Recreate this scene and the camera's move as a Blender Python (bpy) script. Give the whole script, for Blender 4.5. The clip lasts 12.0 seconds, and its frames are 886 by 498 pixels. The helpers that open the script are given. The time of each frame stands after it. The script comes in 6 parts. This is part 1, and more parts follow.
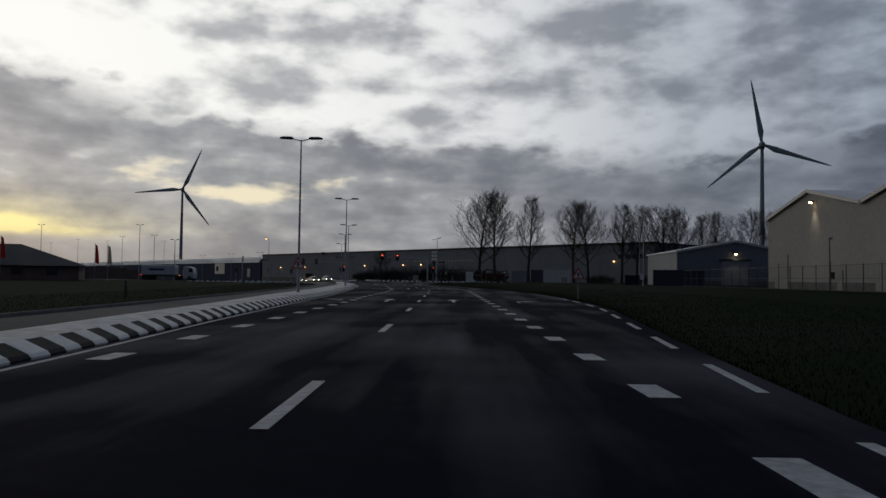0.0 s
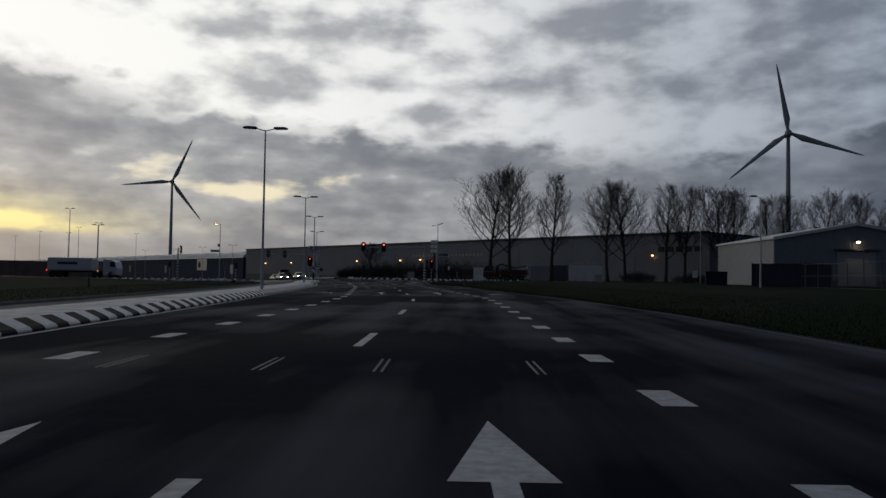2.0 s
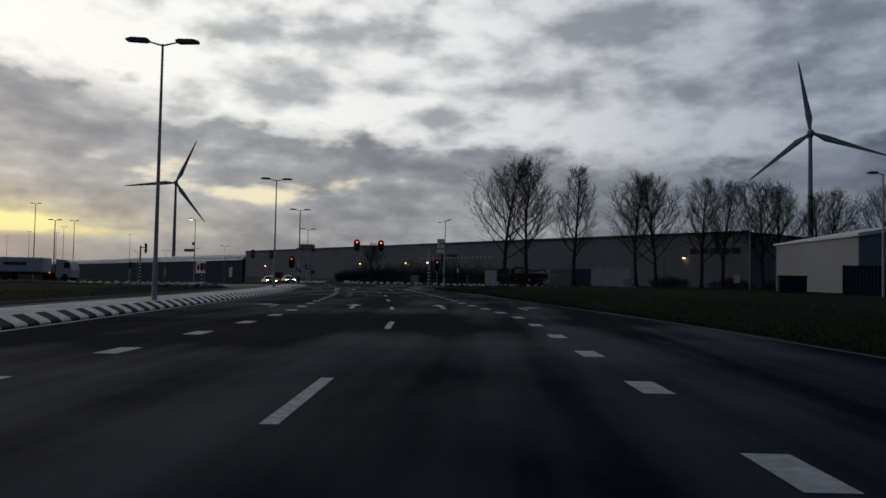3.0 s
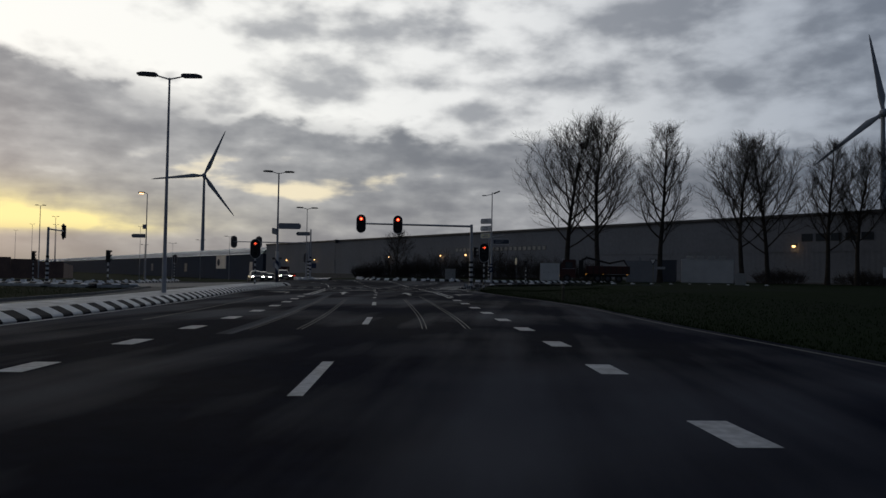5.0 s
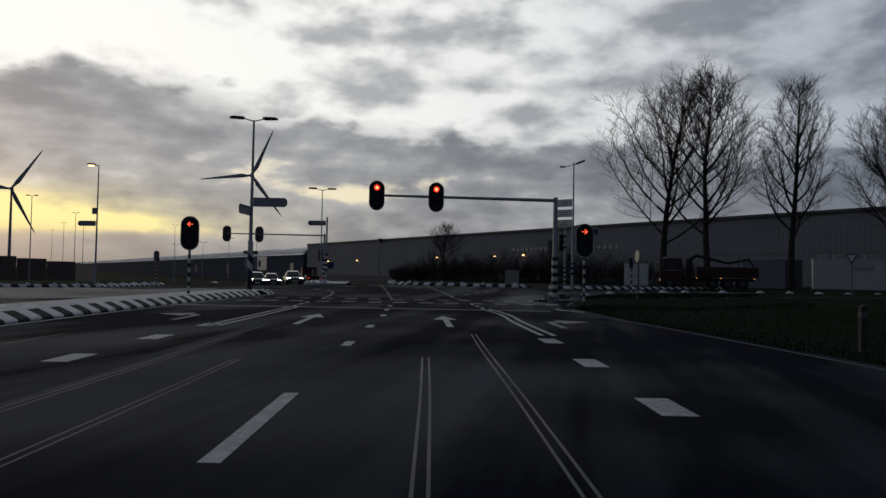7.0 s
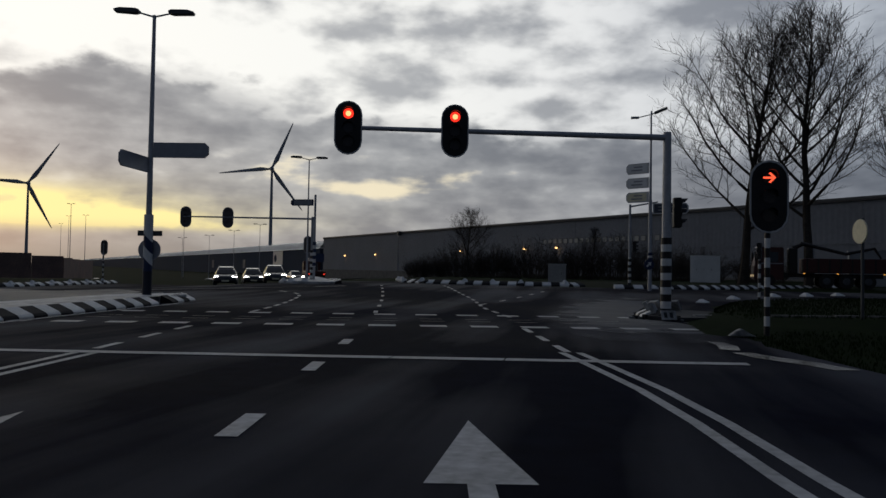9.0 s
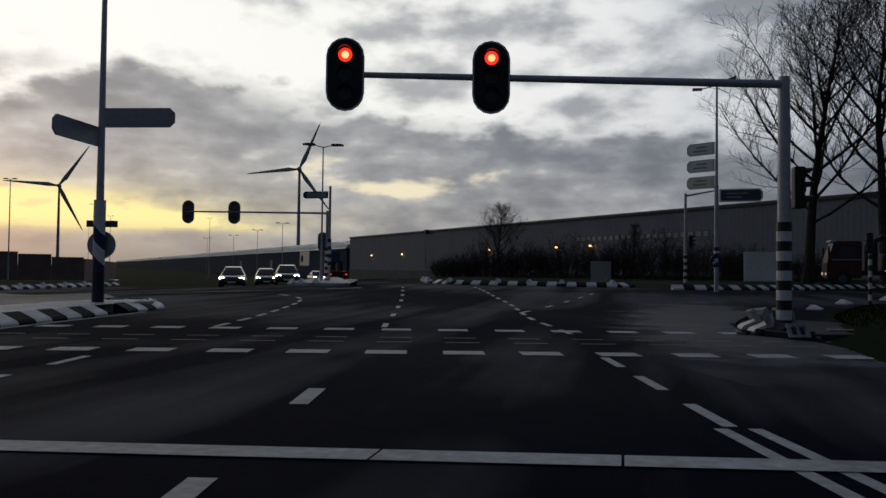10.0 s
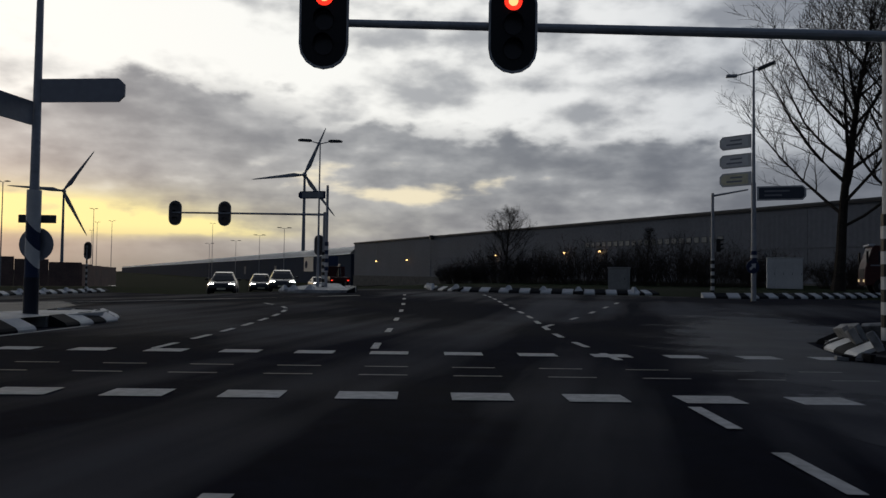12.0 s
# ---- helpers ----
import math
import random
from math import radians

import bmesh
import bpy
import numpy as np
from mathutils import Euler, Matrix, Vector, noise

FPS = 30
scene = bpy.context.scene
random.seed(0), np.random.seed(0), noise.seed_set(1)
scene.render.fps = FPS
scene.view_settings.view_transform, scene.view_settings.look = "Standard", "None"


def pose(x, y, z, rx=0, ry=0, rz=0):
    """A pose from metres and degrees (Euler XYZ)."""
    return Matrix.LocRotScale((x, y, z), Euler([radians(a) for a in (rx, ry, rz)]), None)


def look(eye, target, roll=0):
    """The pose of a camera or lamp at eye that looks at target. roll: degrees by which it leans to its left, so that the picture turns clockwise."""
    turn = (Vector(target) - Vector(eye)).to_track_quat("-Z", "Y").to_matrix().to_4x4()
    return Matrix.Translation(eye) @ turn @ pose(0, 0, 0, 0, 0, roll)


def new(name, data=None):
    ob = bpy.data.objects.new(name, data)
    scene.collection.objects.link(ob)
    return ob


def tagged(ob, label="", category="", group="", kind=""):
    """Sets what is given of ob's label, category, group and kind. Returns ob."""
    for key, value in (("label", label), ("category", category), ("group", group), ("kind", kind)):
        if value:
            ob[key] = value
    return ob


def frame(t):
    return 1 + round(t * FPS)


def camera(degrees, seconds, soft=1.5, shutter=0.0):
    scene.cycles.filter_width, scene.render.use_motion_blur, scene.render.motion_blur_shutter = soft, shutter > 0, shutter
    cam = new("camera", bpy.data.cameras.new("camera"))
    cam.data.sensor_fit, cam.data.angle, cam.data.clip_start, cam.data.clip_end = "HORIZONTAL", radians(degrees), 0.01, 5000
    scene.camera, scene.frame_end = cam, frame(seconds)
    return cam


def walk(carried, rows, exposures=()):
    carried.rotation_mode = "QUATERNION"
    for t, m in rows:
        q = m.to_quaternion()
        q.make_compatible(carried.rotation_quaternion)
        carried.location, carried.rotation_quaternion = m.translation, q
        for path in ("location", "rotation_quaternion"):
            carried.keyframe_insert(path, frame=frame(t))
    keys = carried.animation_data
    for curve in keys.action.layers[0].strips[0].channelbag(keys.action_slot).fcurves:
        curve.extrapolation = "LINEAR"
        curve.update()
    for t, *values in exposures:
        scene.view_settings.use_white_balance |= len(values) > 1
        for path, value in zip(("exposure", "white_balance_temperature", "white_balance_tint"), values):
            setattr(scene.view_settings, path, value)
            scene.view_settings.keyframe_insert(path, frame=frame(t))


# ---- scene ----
cam = camera(60.0, 12.0)

PATH = [
    (0, (2.207, -1.452, 1.277), (2.145, 0.545, 1.353), 0.8),
    (0.5, (1.957, 8.669, 1.256), (1.895, 10.666, 1.33), 0.8),
    (1, (1.739, 18.61, 1.258), (1.68, 20.607, 1.336), 0.9),
    (1.5, (1.556, 28.506, 1.263), (1.486, 30.503, 1.333), 0.9),
    (2, (1.232, 37.93, 1.24), (1.161, 39.927, 1.309), 0.9),
    (2.5, (1.034, 47.165, 1.216), (0.951, 49.162, 1.289), 0.7),
    (3, (0.772, 55.75, 1.232), (0.677, 57.746, 1.311), 1.1),
    (3.2, (0.662, 59.211, 1.298), (0.561, 61.207, 1.378), 1.1),
    (4.8, (-1.608, 86.355, 1.275), (-1.772, 88.347, 1.339), 0.8),
    (5, (-1.864, 89.358, 1.266), (-2.054, 91.348, 1.33), 0.9),
    (5.5, (-2.451, 96.044, 1.236), (-2.679, 98.03, 1.303), 0.8),
    (6, (-3.294, 102.805, 1.201), (-3.564, 104.786, 1.272), 0.7),
    (6.5, (-4.109, 108.401, 1.253), (-4.418, 110.376, 1.318), 0.9),
    (7, (-4.983, 113.951, 1.285), (-5.306, 115.924, 1.353), 1.1),
    (7.2, (-5.339, 116.006, 1.285), (-5.673, 117.976, 1.354), 1.0),
    (8.8, (-7.468, 129.835, 1.279), (-7.848, 131.797, 1.333), 1.0),
    (9, (-7.815, 131.247, 1.29), (-8.199, 133.209, 1.344), 1.0),
    (9.5, (-8.504, 134.552, 1.307), (-8.913, 136.509, 1.355), 0.7),
    (10, (-9.06, 137.113, 1.259), (-9.516, 139.06, 1.311), 0.7),
    (10.5, (-9.529, 138.99, 1.24), (-10.003, 140.933, 1.279), 0.8),
    (11, (-9.827, 140.256, 1.248), (-10.296, 142.199, 1.295), 0.7),
    (11.5, (-9.936, 140.75, 1.231), (-10.405, 142.694, 1.276), 0.7),
    (12, (-9.928, 140.7, 1.237), (-10.398, 142.643, 1.305), 0.8),
]
walk(cam, [(t, look(eye, target, roll)) for t, eye, target, roll in PATH])


# ---------------------------------------------------------------- light
SUN_AZ, SUN_EL = -52.0, 2.5          # degrees: left of +y, above the horizon
world = bpy.data.worlds.new("dusk_sky")
scene.world = world
world.use_nodes = True
wn, wl = world.node_tree.nodes, world.node_tree.links
wn.clear()


def wmath(op, a, b=None, clamp=False):
    n = wn.new("ShaderNodeMath")
    n.operation, n.use_clamp = op, clamp
    for i, v in enumerate((a, b)):
        if v is None:
            continue
        if isinstance(v, (int, float)):
            n.inputs[i].default_value = v
        else:
            wl.new(v, n.inputs[i])
    return n.outputs[0]


def wramp(fac, stops):
    n = wn.new("ShaderNodeValToRGB")
    el = n.color_ramp.elements
    while len(el) < len(stops):
        el.new(0.5)
    for e, (p, c) in zip(el, stops):
        e.position, e.color = p, (*c, 1)
    wl.new(fac, n.inputs[0])
    return n.outputs[0]


def wmix(fac, a, b, blend="MIX"):
    n = wn.new("ShaderNodeMix")
    n.data_type, n.blend_type = "RGBA", blend
    for i, v in ((0, fac), (6, a), (7, b)):
        if isinstance(v, (int, float)):
            n.inputs[i].default_value = v
        elif isinstance(v, tuple):
            n.inputs[i].default_value = (*v, 1)
        else:
            wl.new(v, n.inputs[i])
    return n.outputs[2]


tc = wn.new("ShaderNodeTexCoord")
sep = wn.new("ShaderNodeSeparateXYZ")
wl.new(tc.outputs["Generated"], sep.inputs[0])
dx, dy, dz = sep.outputs
azim = wmath("MULTIPLY", wmath("ARCTAN2", dx, dy), 57.2958)      # degrees, right of +y
elev = wmath("MULTIPLY", wmath("ARCSINE", dz), 57.2958)


def angular_noise(saz, sel, detail, rough, seed, distort=0.0):
    c = wn.new("ShaderNodeCombineXYZ")
    wl.new(wmath("MULTIPLY", azim, saz), c.inputs[0])
    wl.new(wmath("MULTIPLY", elev, sel), c.inputs[1])
    c.inputs[2].default_value = seed
    n = wn.new("ShaderNodeTexNoise")
    n.inputs["Scale"].default_value, n.inputs["Detail"].default_value = 1.0, detail
    n.inputs["Roughness"].default_value, n.inputs["Distortion"].default_value = rough, distort
    wl.new(c.outputs[0], n.inputs["Vector"])
    return wmath("SUBTRACT", n.outputs["Fac"], 0.5)


def ramp01(v, lo, hi):
    n = wn.new("ShaderNodeMapRange")
    n.interpolation_type = "SMOOTHSTEP"
    n.inputs["From Min"].default_value, n.inputs["From Max"].default_value = lo, hi
    wl.new(v, n.inputs["Value"])
    return n.outputs["Result"]


puffs = angular_noise(0.15, 0.30, 8, 0.50, 3.1, 0.0)
lumps = angular_noise(0.38, 0.74, 8, 0.47, 14.7, 0.0)
streaks = angular_noise(0.12, 0.58, 7, 0.5, 9.4, 0.0)
wide = angular_noise(0.06, 0.13, 4, 0.5, 1.2, 0.2)


def mass(az, el, waz, wel, k):
    a = wmath("DIVIDE", wmath("SUBTRACT", azim, az), waz)
    e = wmath("DIVIDE", wmath("SUBTRACT", elev, el), wel)
    r = wmath("ADD", wmath("MULTIPLY", a, a), wmath("MULTIPLY", e, e))
    return wmath("MULTIPLY", wmath("DIVIDE", 1.0, wmath("ADD", 1.0, wmath("MULTIPLY", r, r))), k)


def total(rows):
    t = None
    for row in rows:
        t = mass(*row) if t is None else wmath("ADD", t, mass(*row))
    return t


def grey_ramp(fac, lo, hi, top, stops):
    """A value that follows stops (degrees, value) as fac runs from lo to hi."""
    f = wmath("DIVIDE", wmath("SUBTRACT", fac, lo), hi - lo)
    return wmath("MULTIPLY", wramp(f, [((d - lo) / (hi - lo), (v / top, v / top, v / top)) for d, v in stops]), top)


# the upper edge of the low cloud bank, in degrees, along the azimuth
edge = grey_ramp(azim, -60, 40, 20, [(-60, 8.0), (-46, 9.6), (-39, 12.6), (-33.5, 13.8), (-28, 13.0), (-22, 11.4), (-14, 10.4), (-5, 10.0), (2, 9.9), (9, 8.9), (18, 8.7), (40, 11.0)])
rise = wmath("ADD", wmath("SUBTRACT", elev, edge), wmath("ADD", wmath("MULTIPLY", puffs, 5.2), wmath("MULTIPLY", lumps, 3.6)))
above = ramp01(rise, -0.8, 0.8)
# grey veils that hang in the bright part: azimuth, elevation, half-width, half-height, weight
veils = total(((-14.4, 14.2, 3.8, 1.6, 1.0), (-17.6, 17.2, 4.4, 0.9, 0.75), (9.6, 18.4, 5.0, 1.4, 0.8), (-1.8, 11.8, 3.6, 0.9, 0.65), (26, 15, 9, 6.0, 0.45), (-7.8, 17.4, 3.4, 0.9, 0.6), (-5.0, 13.8, 3.0, 0.5, 0.5), (3.3, 13.9, 3.2, 0.6, 0.55), (14, 13.2, 4, 0.9, 0.6), (-27, 19.2, 5, 0.7, 0.5), (-36, 20.0, 6, 0.8, 0.5)))
clear = total(((-38, 17.2, 9, 2.4, 0.6), (-27, 16.0, 8, 1.4, 0.45), (-8.8, 12.2, 3.6, 1.3, 0.35), (9.5, 10.2, 6, 0.7, 0.35)))
dens = wmath("ADD", wmath("SUBTRACT", veils, clear), wmath("ADD", wmath("MULTIPLY", puffs, 2.1), wmath("ADD", wmath("MULTIPLY", lumps, 1.9), wmath("MULTIPLY", streaks, 0.7))))
veil = ramp01(dens, -0.3, 1.0)
# small breaks and soft folds inside the bank
breaks = wmath("MULTIPLY", ramp01(wmath("ADD", wmath("MULTIPLY", lumps, 1.0), wmath("ADD", wmath("MULTIPLY", streaks, 0.7), wmath("MULTIPLY", puffs, 0.4))), 0.11, 0.40), 0.6)
folds = ramp01(wmath("ADD", puffs, wmath("ADD", wmath("MULTIPLY", streaks, 0.8), wmath("MULTIPLY", lumps, 0.9))), -0.36, 0.36)
cover = wmath("SUBTRACT", 1.0, wmath("MULTIPLY", ramp01(wmath("ADD", streaks, wmath("MULTIPLY", lumps, 0.8)), -0.22, 0.16), 1.0))

sky = wn.new("ShaderNodeTexSky")
sky.sky_type, sky.sun_disc = "NISHITA", False
sky.sun_elevation, sky.sun_rotation = radians(SUN_EL), radians(SUN_AZ)
sky.air_density, sky.dust_density = 1.2, 2.0

east = wmath("DIVIDE", wmath("ADD", azim, 45.0), 80.0)          # 0 on the sun's side, 1 well to the right
thin = wramp(east, [(0.0, (1.0, 0.99, 0.94)), (0.35, (0.94, 0.94, 0.91)), (0.55, (0.80, 0.81, 0.815)), (0.75, (0.46, 0.495, 0.55)), (1.0, (0.26, 0.31, 0.40))])
bank = wramp(east, [(0.0, (0.36, 0.37, 0.39)), (0.35, (0.305, 0.32, 0.35)), (0.60, (0.208, 0.225, 0.264)), (0.85, (0.126, 0.148, 0.192)), (1.0, (0.092, 0.113, 0.157))])
dark = wmix(1.0, bank, (0.70, 0.715, 0.74), "MULTIPLY")
pale = wmix(0.55, bank, thin)
under = wmix(breaks, wmix(folds, dark, wmix(0.20, bank, thin)), pale)
upper = wmix(veil, thin, wmix(0.16, bank, thin))
clouds = wmix(above, under, upper)

# pale gold light under the cloud deck on the sun's side, crossed by grey streaks
gold = wmath("MULTIPLY", total(((-47, 3.9, 12, 1.2, 1.8), (-36, 3.2, 7, 0.65, 1.3), (-30, 2.8, 4, 0.35, 0.6))), wmath("SUBTRACT", 1.0, wmath("MULTIPLY", cover, 0.62)), True)
clouds = wmix(gold, clouds, wmix(ramp01(elev, 1.4, 3.4), (0.66, 0.57, 0.33), (1.0, 0.88, 0.40)))
glim = wmath("MULTIPLY", ramp01(wmath("ADD", mass(-15.0, 6.1, 5.5, 0.9, 1.0), wmath("ADD", wmath("MULTIPLY", streaks, 3.0), wmath("MULTIPLY", lumps, 2.0))), 0.45, 1.30), 0.9)
glim = wmath("MULTIPLY", glim, ramp01(mass(-15.0, 6.1, 11.0, 2.2, 1.0), 0.12, 0.5))
clouds = wmix(glim, clouds, (0.90, 0.80, 0.58))
low = ramp01(elev, 3.2, 0.2)
haze = wramp(east, [(0.0, (0.33, 0.315, 0.25)), (0.30, (0.265, 0.262, 0.25)), (0.55, (0.15, 0.157, 0.176)), (1.0, (0.09, 0.10, 0.127))])
clouds = wmix(wmath("MULTIPLY", low, 0.85), clouds, haze)
clouds = wmix(0.01, clouds, sky.outputs[0])
# dusk: unseen sky overhead and away from the sunset dimmed to darken ground
overhead = ramp01(elev, 20.5, 40.0)
# both sides beyond the view are dimmed too, which darkens the walls
away = wmath("MAXIMUM", ramp01(azim, -62.0, -100.0), ramp01(azim, 34.0, 75.0))
out = wmix(wmath("MULTIPLY", overhead, 0.93), clouds, (0.056, 0.075, 0.122))
out = wmix(wmath("MULTIPLY", away, 0.93), out, (0.033, 0.047, 0.076))
bg = wn.new("ShaderNodeBackground")
bg.inputs["Strength"].default_value = 1.0
wl.new(out, bg.inputs["Color"])
wo = wn.new("ShaderNodeOutputWorld")
wl.new(bg.outputs[0], wo.inputs[0])

sun = new("sun", bpy.data.lights.new("sun", "SUN"))
sun.data.energy, sun.data.angle, sun.data.color = 0.02, radians(20), (1.0, 0.86, 0.62)
sun_dir = Vector((math.sin(radians(SUN_AZ)), math.cos(radians(SUN_AZ)), math.tan(radians(9.0))))
sun.matrix_world = look(sun_dir * 500, (0, 0, 0))
scene.view_settings.exposure = 0.0


# ---------------------------------------------------------------- materials
def material(name, base, rough=0.7, metal=0.0, vary=0.25, grain=8.0, stain=0.6, bump=0.1, bump_scale=60.0,
             emit=None, strength=0.0, coat=0.0, second=None, random=0.0, spec=0.4):
    m = bpy.data.materials.new(name)
    m.use_nodes = True
    n, l = m.node_tree.nodes, m.node_tree.links
    p = n["Principled BSDF"]
    p.inputs["Roughness"].default_value, p.inputs["Metallic"].default_value = rough, metal
    p.inputs["Coat Weight"].default_value, p.inputs["Specular IOR Level"].default_value = coat, spec
    if emit:
        p.inputs["Emission Color"].default_value, p.inputs["Emission Strength"].default_value = (*emit, 1), strength
    co = n.new("ShaderNodeTexCoord")
    n1, n2 = n.new("ShaderNodeTexNoise"), n.new("ShaderNodeTexNoise")
    for t, s, d in ((n1, grain, 6), (n2, stain, 4)):
        t.inputs["Scale"].default_value, t.inputs["Detail"].default_value = s, d
        l.new(co.outputs["Object"], t.inputs["Vector"])
    add = n.new("ShaderNodeMath")
    add.operation = "MULTIPLY_ADD"
    l.new(n1.outputs["Fac"], add.inputs[0])
    add.inputs[1].default_value = 0.45
    half = n.new("ShaderNodeMath")
    half.operation, half.inputs[1].default_value = "MULTIPLY", 0.55
    l.new(n2.outputs["Fac"], half.inputs[0])
    l.new(half.outputs[0], add.inputs[2])
    fac = add.outputs[0]
    if random:
        oi, ra = n.new("ShaderNodeObjectInfo"), n.new("ShaderNodeMath")
        ra.operation, ra.inputs[1].default_value = "MULTIPLY_ADD", random
        l.new(oi.outputs["Random"], ra.inputs[0])
        l.new(fac, ra.inputs[2])
        fac = ra.outputs[0]
    ramp = n.new("ShaderNodeValToRGB")
    lo = second or tuple(c * (1 - vary) for c in base)
    hi = base if second else tuple(min(1, c * (1 + vary)) for c in base)
    ramp.color_ramp.elements[0].position, ramp.color_ramp.elements[0].color = 0.36, (*lo, 1)
    ramp.color_ramp.elements[1].position, ramp.color_ramp.elements[1].color = 0.64 + random * 0.5, (*hi, 1)
    l.new(fac, ramp.inputs[0])
    l.new(ramp.outputs[0], p.inputs["Base Color"])
    ro = n.new("ShaderNodeMapRange")
    ro.inputs["From Min"].default_value, ro.inputs["From Max"].default_value = 0.3, 0.7
    ro.inputs["To Min"].default_value, ro.inputs["To Max"].default_value = max(0.02, rough - 0.12), min(1, rough + 0.1)
    l.new(n2.outputs["Fac"], ro.inputs["Value"])
    l.new(ro.outputs["Result"], p.inputs["Roughness"])
    if bump:
        n3, bp = n.new("ShaderNodeTexNoise"), n.new("ShaderNodeBump")
        n3.inputs["Scale"].default_value, n3.inputs["Detail"].default_value = bump_scale, 4
        l.new(co.outputs["Object"], n3.inputs["Vector"])
        bp.inputs["Strength"].default_value, bp.inputs["Distance"].default_value = bump, 0.02
        l.new(n3.outputs["Fac"], bp.inputs["Height"])
        l.new(bp.outputs[0], p.inputs["Normal"])
    return m


def ribbed(name, base, pitch, rough=0.5, axis=0, depth=0.3, vary=0.12, spec=0.06):
    """Profiled sheet cladding: vertical ribs at a real pitch in metres."""
    m = material(name, base, rough, vary=vary, grain=1.5, stain=0.12, bump=0, spec=spec)
    n, l = m.node_tree.nodes, m.node_tree.links
    co, sp = n.new("ShaderNodeTexCoord"), n.new("ShaderNodeSeparateXYZ")
    l.new(co.outputs["Object"], sp.inputs[0])
    mu, si, bp = n.new("ShaderNodeMath"), n.new("ShaderNodeMath"), n.new("ShaderNodeBump")
    mu.operation, mu.inputs[1].default_value, si.operation = "MULTIPLY", 6.2832 / pitch, "SINE"
    l.new(sp.outputs[axis], mu.inputs[0])
    l.new(mu.outputs[0], si.inputs[0])
    l.new(si.outputs[0], bp.inputs["Height"])
    bp.inputs["Strength"].default_value, bp.inputs["Distance"].default_value = depth, 0.03
    l.new(bp.outputs[0], n["Principled BSDF"].inputs["Normal"])
    return m


def worn_asphalt(m, pale, amount, turn):
    """Adds long pale wheel tracks and smears that run along the lanes."""
    n, l = m.node_tree.nodes, m.node_tree.links
    p = n["Principled BSDF"]
    src = p.inputs["Base Color"].links[0].from_socket
    co, mp, t1, t2 = n.new("ShaderNodeTexCoord"), n.new("ShaderNodeMapping"), n.new("ShaderNodeTexNoise"), n.new("ShaderNodeTexNoise")
    mp.inputs["Rotation"].default_value, mp.inputs["Scale"].default_value = (0, 0, radians(turn)), (0.75, 0.05, 1)
    l.new(co.outputs["Object"], mp.inputs["Vector"])
    for t, s, d in ((t1, 0.8, 5), (t2, 0.11, 3)):
        t.inputs["Scale"].default_value, t.inputs["Detail"].default_value = s, d
    l.new(mp.outputs[0], t1.inputs["Vector"])
    l.new(co.outputs["Object"], t2.inputs["Vector"])
    mu, mr, mx = n.new("ShaderNodeMath"), n.new("ShaderNodeMapRange"), n.new("ShaderNodeMix")
    mu.operation = "MULTIPLY"
    l.new(t1.outputs["Fac"], mu.inputs[0])
    l.new(t2.outputs["Fac"], mu.inputs[1])
    mr.inputs["From Min"].default_value, mr.inputs["From Max"].default_value, mr.inputs["To Max"].default_value = 0.215, 0.36, amount
    l.new(mu.outputs[0], mr.inputs["Value"])
    mx.data_type = "RGBA"
    l.new(mr.outputs["Result"], mx.inputs[0])
    l.new(src, mx.inputs[6])
    mx.inputs[7].default_value = (*pale, 1)
    l.new(mx.outputs[2], p.inputs["Base Color"])
    gl = n.new("ShaderNodeMath")                    # the worn tracks are polished
    gl.operation, gl.inputs[1].default_value, gl.inputs[2].default_value = "MULTIPLY_ADD", 0.22, 0.02
    l.new(mr.outputs["Result"], gl.inputs[0])
    l.new(gl.outputs[0], p.inputs["Specular IOR Level"])
    return m


def faded_sheen(m, cx, cy, rx, ry):
    """Lets the painted wet sheen fade out towards its rim."""
    n, l = m.node_tree.nodes, m.node_tree.links
    p = n["Principled BSDF"]
    co, mp, ln = n.new("ShaderNodeTexCoord"), n.new("ShaderNodeMapping"), n.new("ShaderNodeVectorMath")
    mp.vector_type = "TEXTURE"
    mp.inputs["Location"].default_value, mp.inputs["Scale"].default_value = (cx, cy, 0), (rx, ry, 1)
    l.new(co.outputs["Object"], mp.inputs["Vector"])
    ln.operation = "LENGTH"
    l.new(mp.outputs[0], ln.inputs[0])
    nz, ad, mr = n.new("ShaderNodeTexNoise"), n.new("ShaderNodeMath"), n.new("ShaderNodeMapRange")
    nz.inputs["Scale"].default_value, nz.inputs["Detail"].default_value = 0.7, 5
    l.new(co.outputs["Object"], nz.inputs["Vector"])
    ad.operation = "ADD"
    l.new(ln.outputs["Value"], ad.inputs[0])
    l.new(nz.outputs["Fac"], ad.inputs[1])
    mr.interpolation_type = "SMOOTHSTEP"
    mr.inputs["From Min"].default_value, mr.inputs["From Max"].default_value = 0.95, 1.45
    mr.inputs["To Min"].default_value, mr.inputs["To Max"].default_value = 0.9, 0.0
    l.new(ad.outputs[0], mr.inputs["Value"])
    l.new(mr.outputs["Result"], p.inputs["Alpha"])
    return m


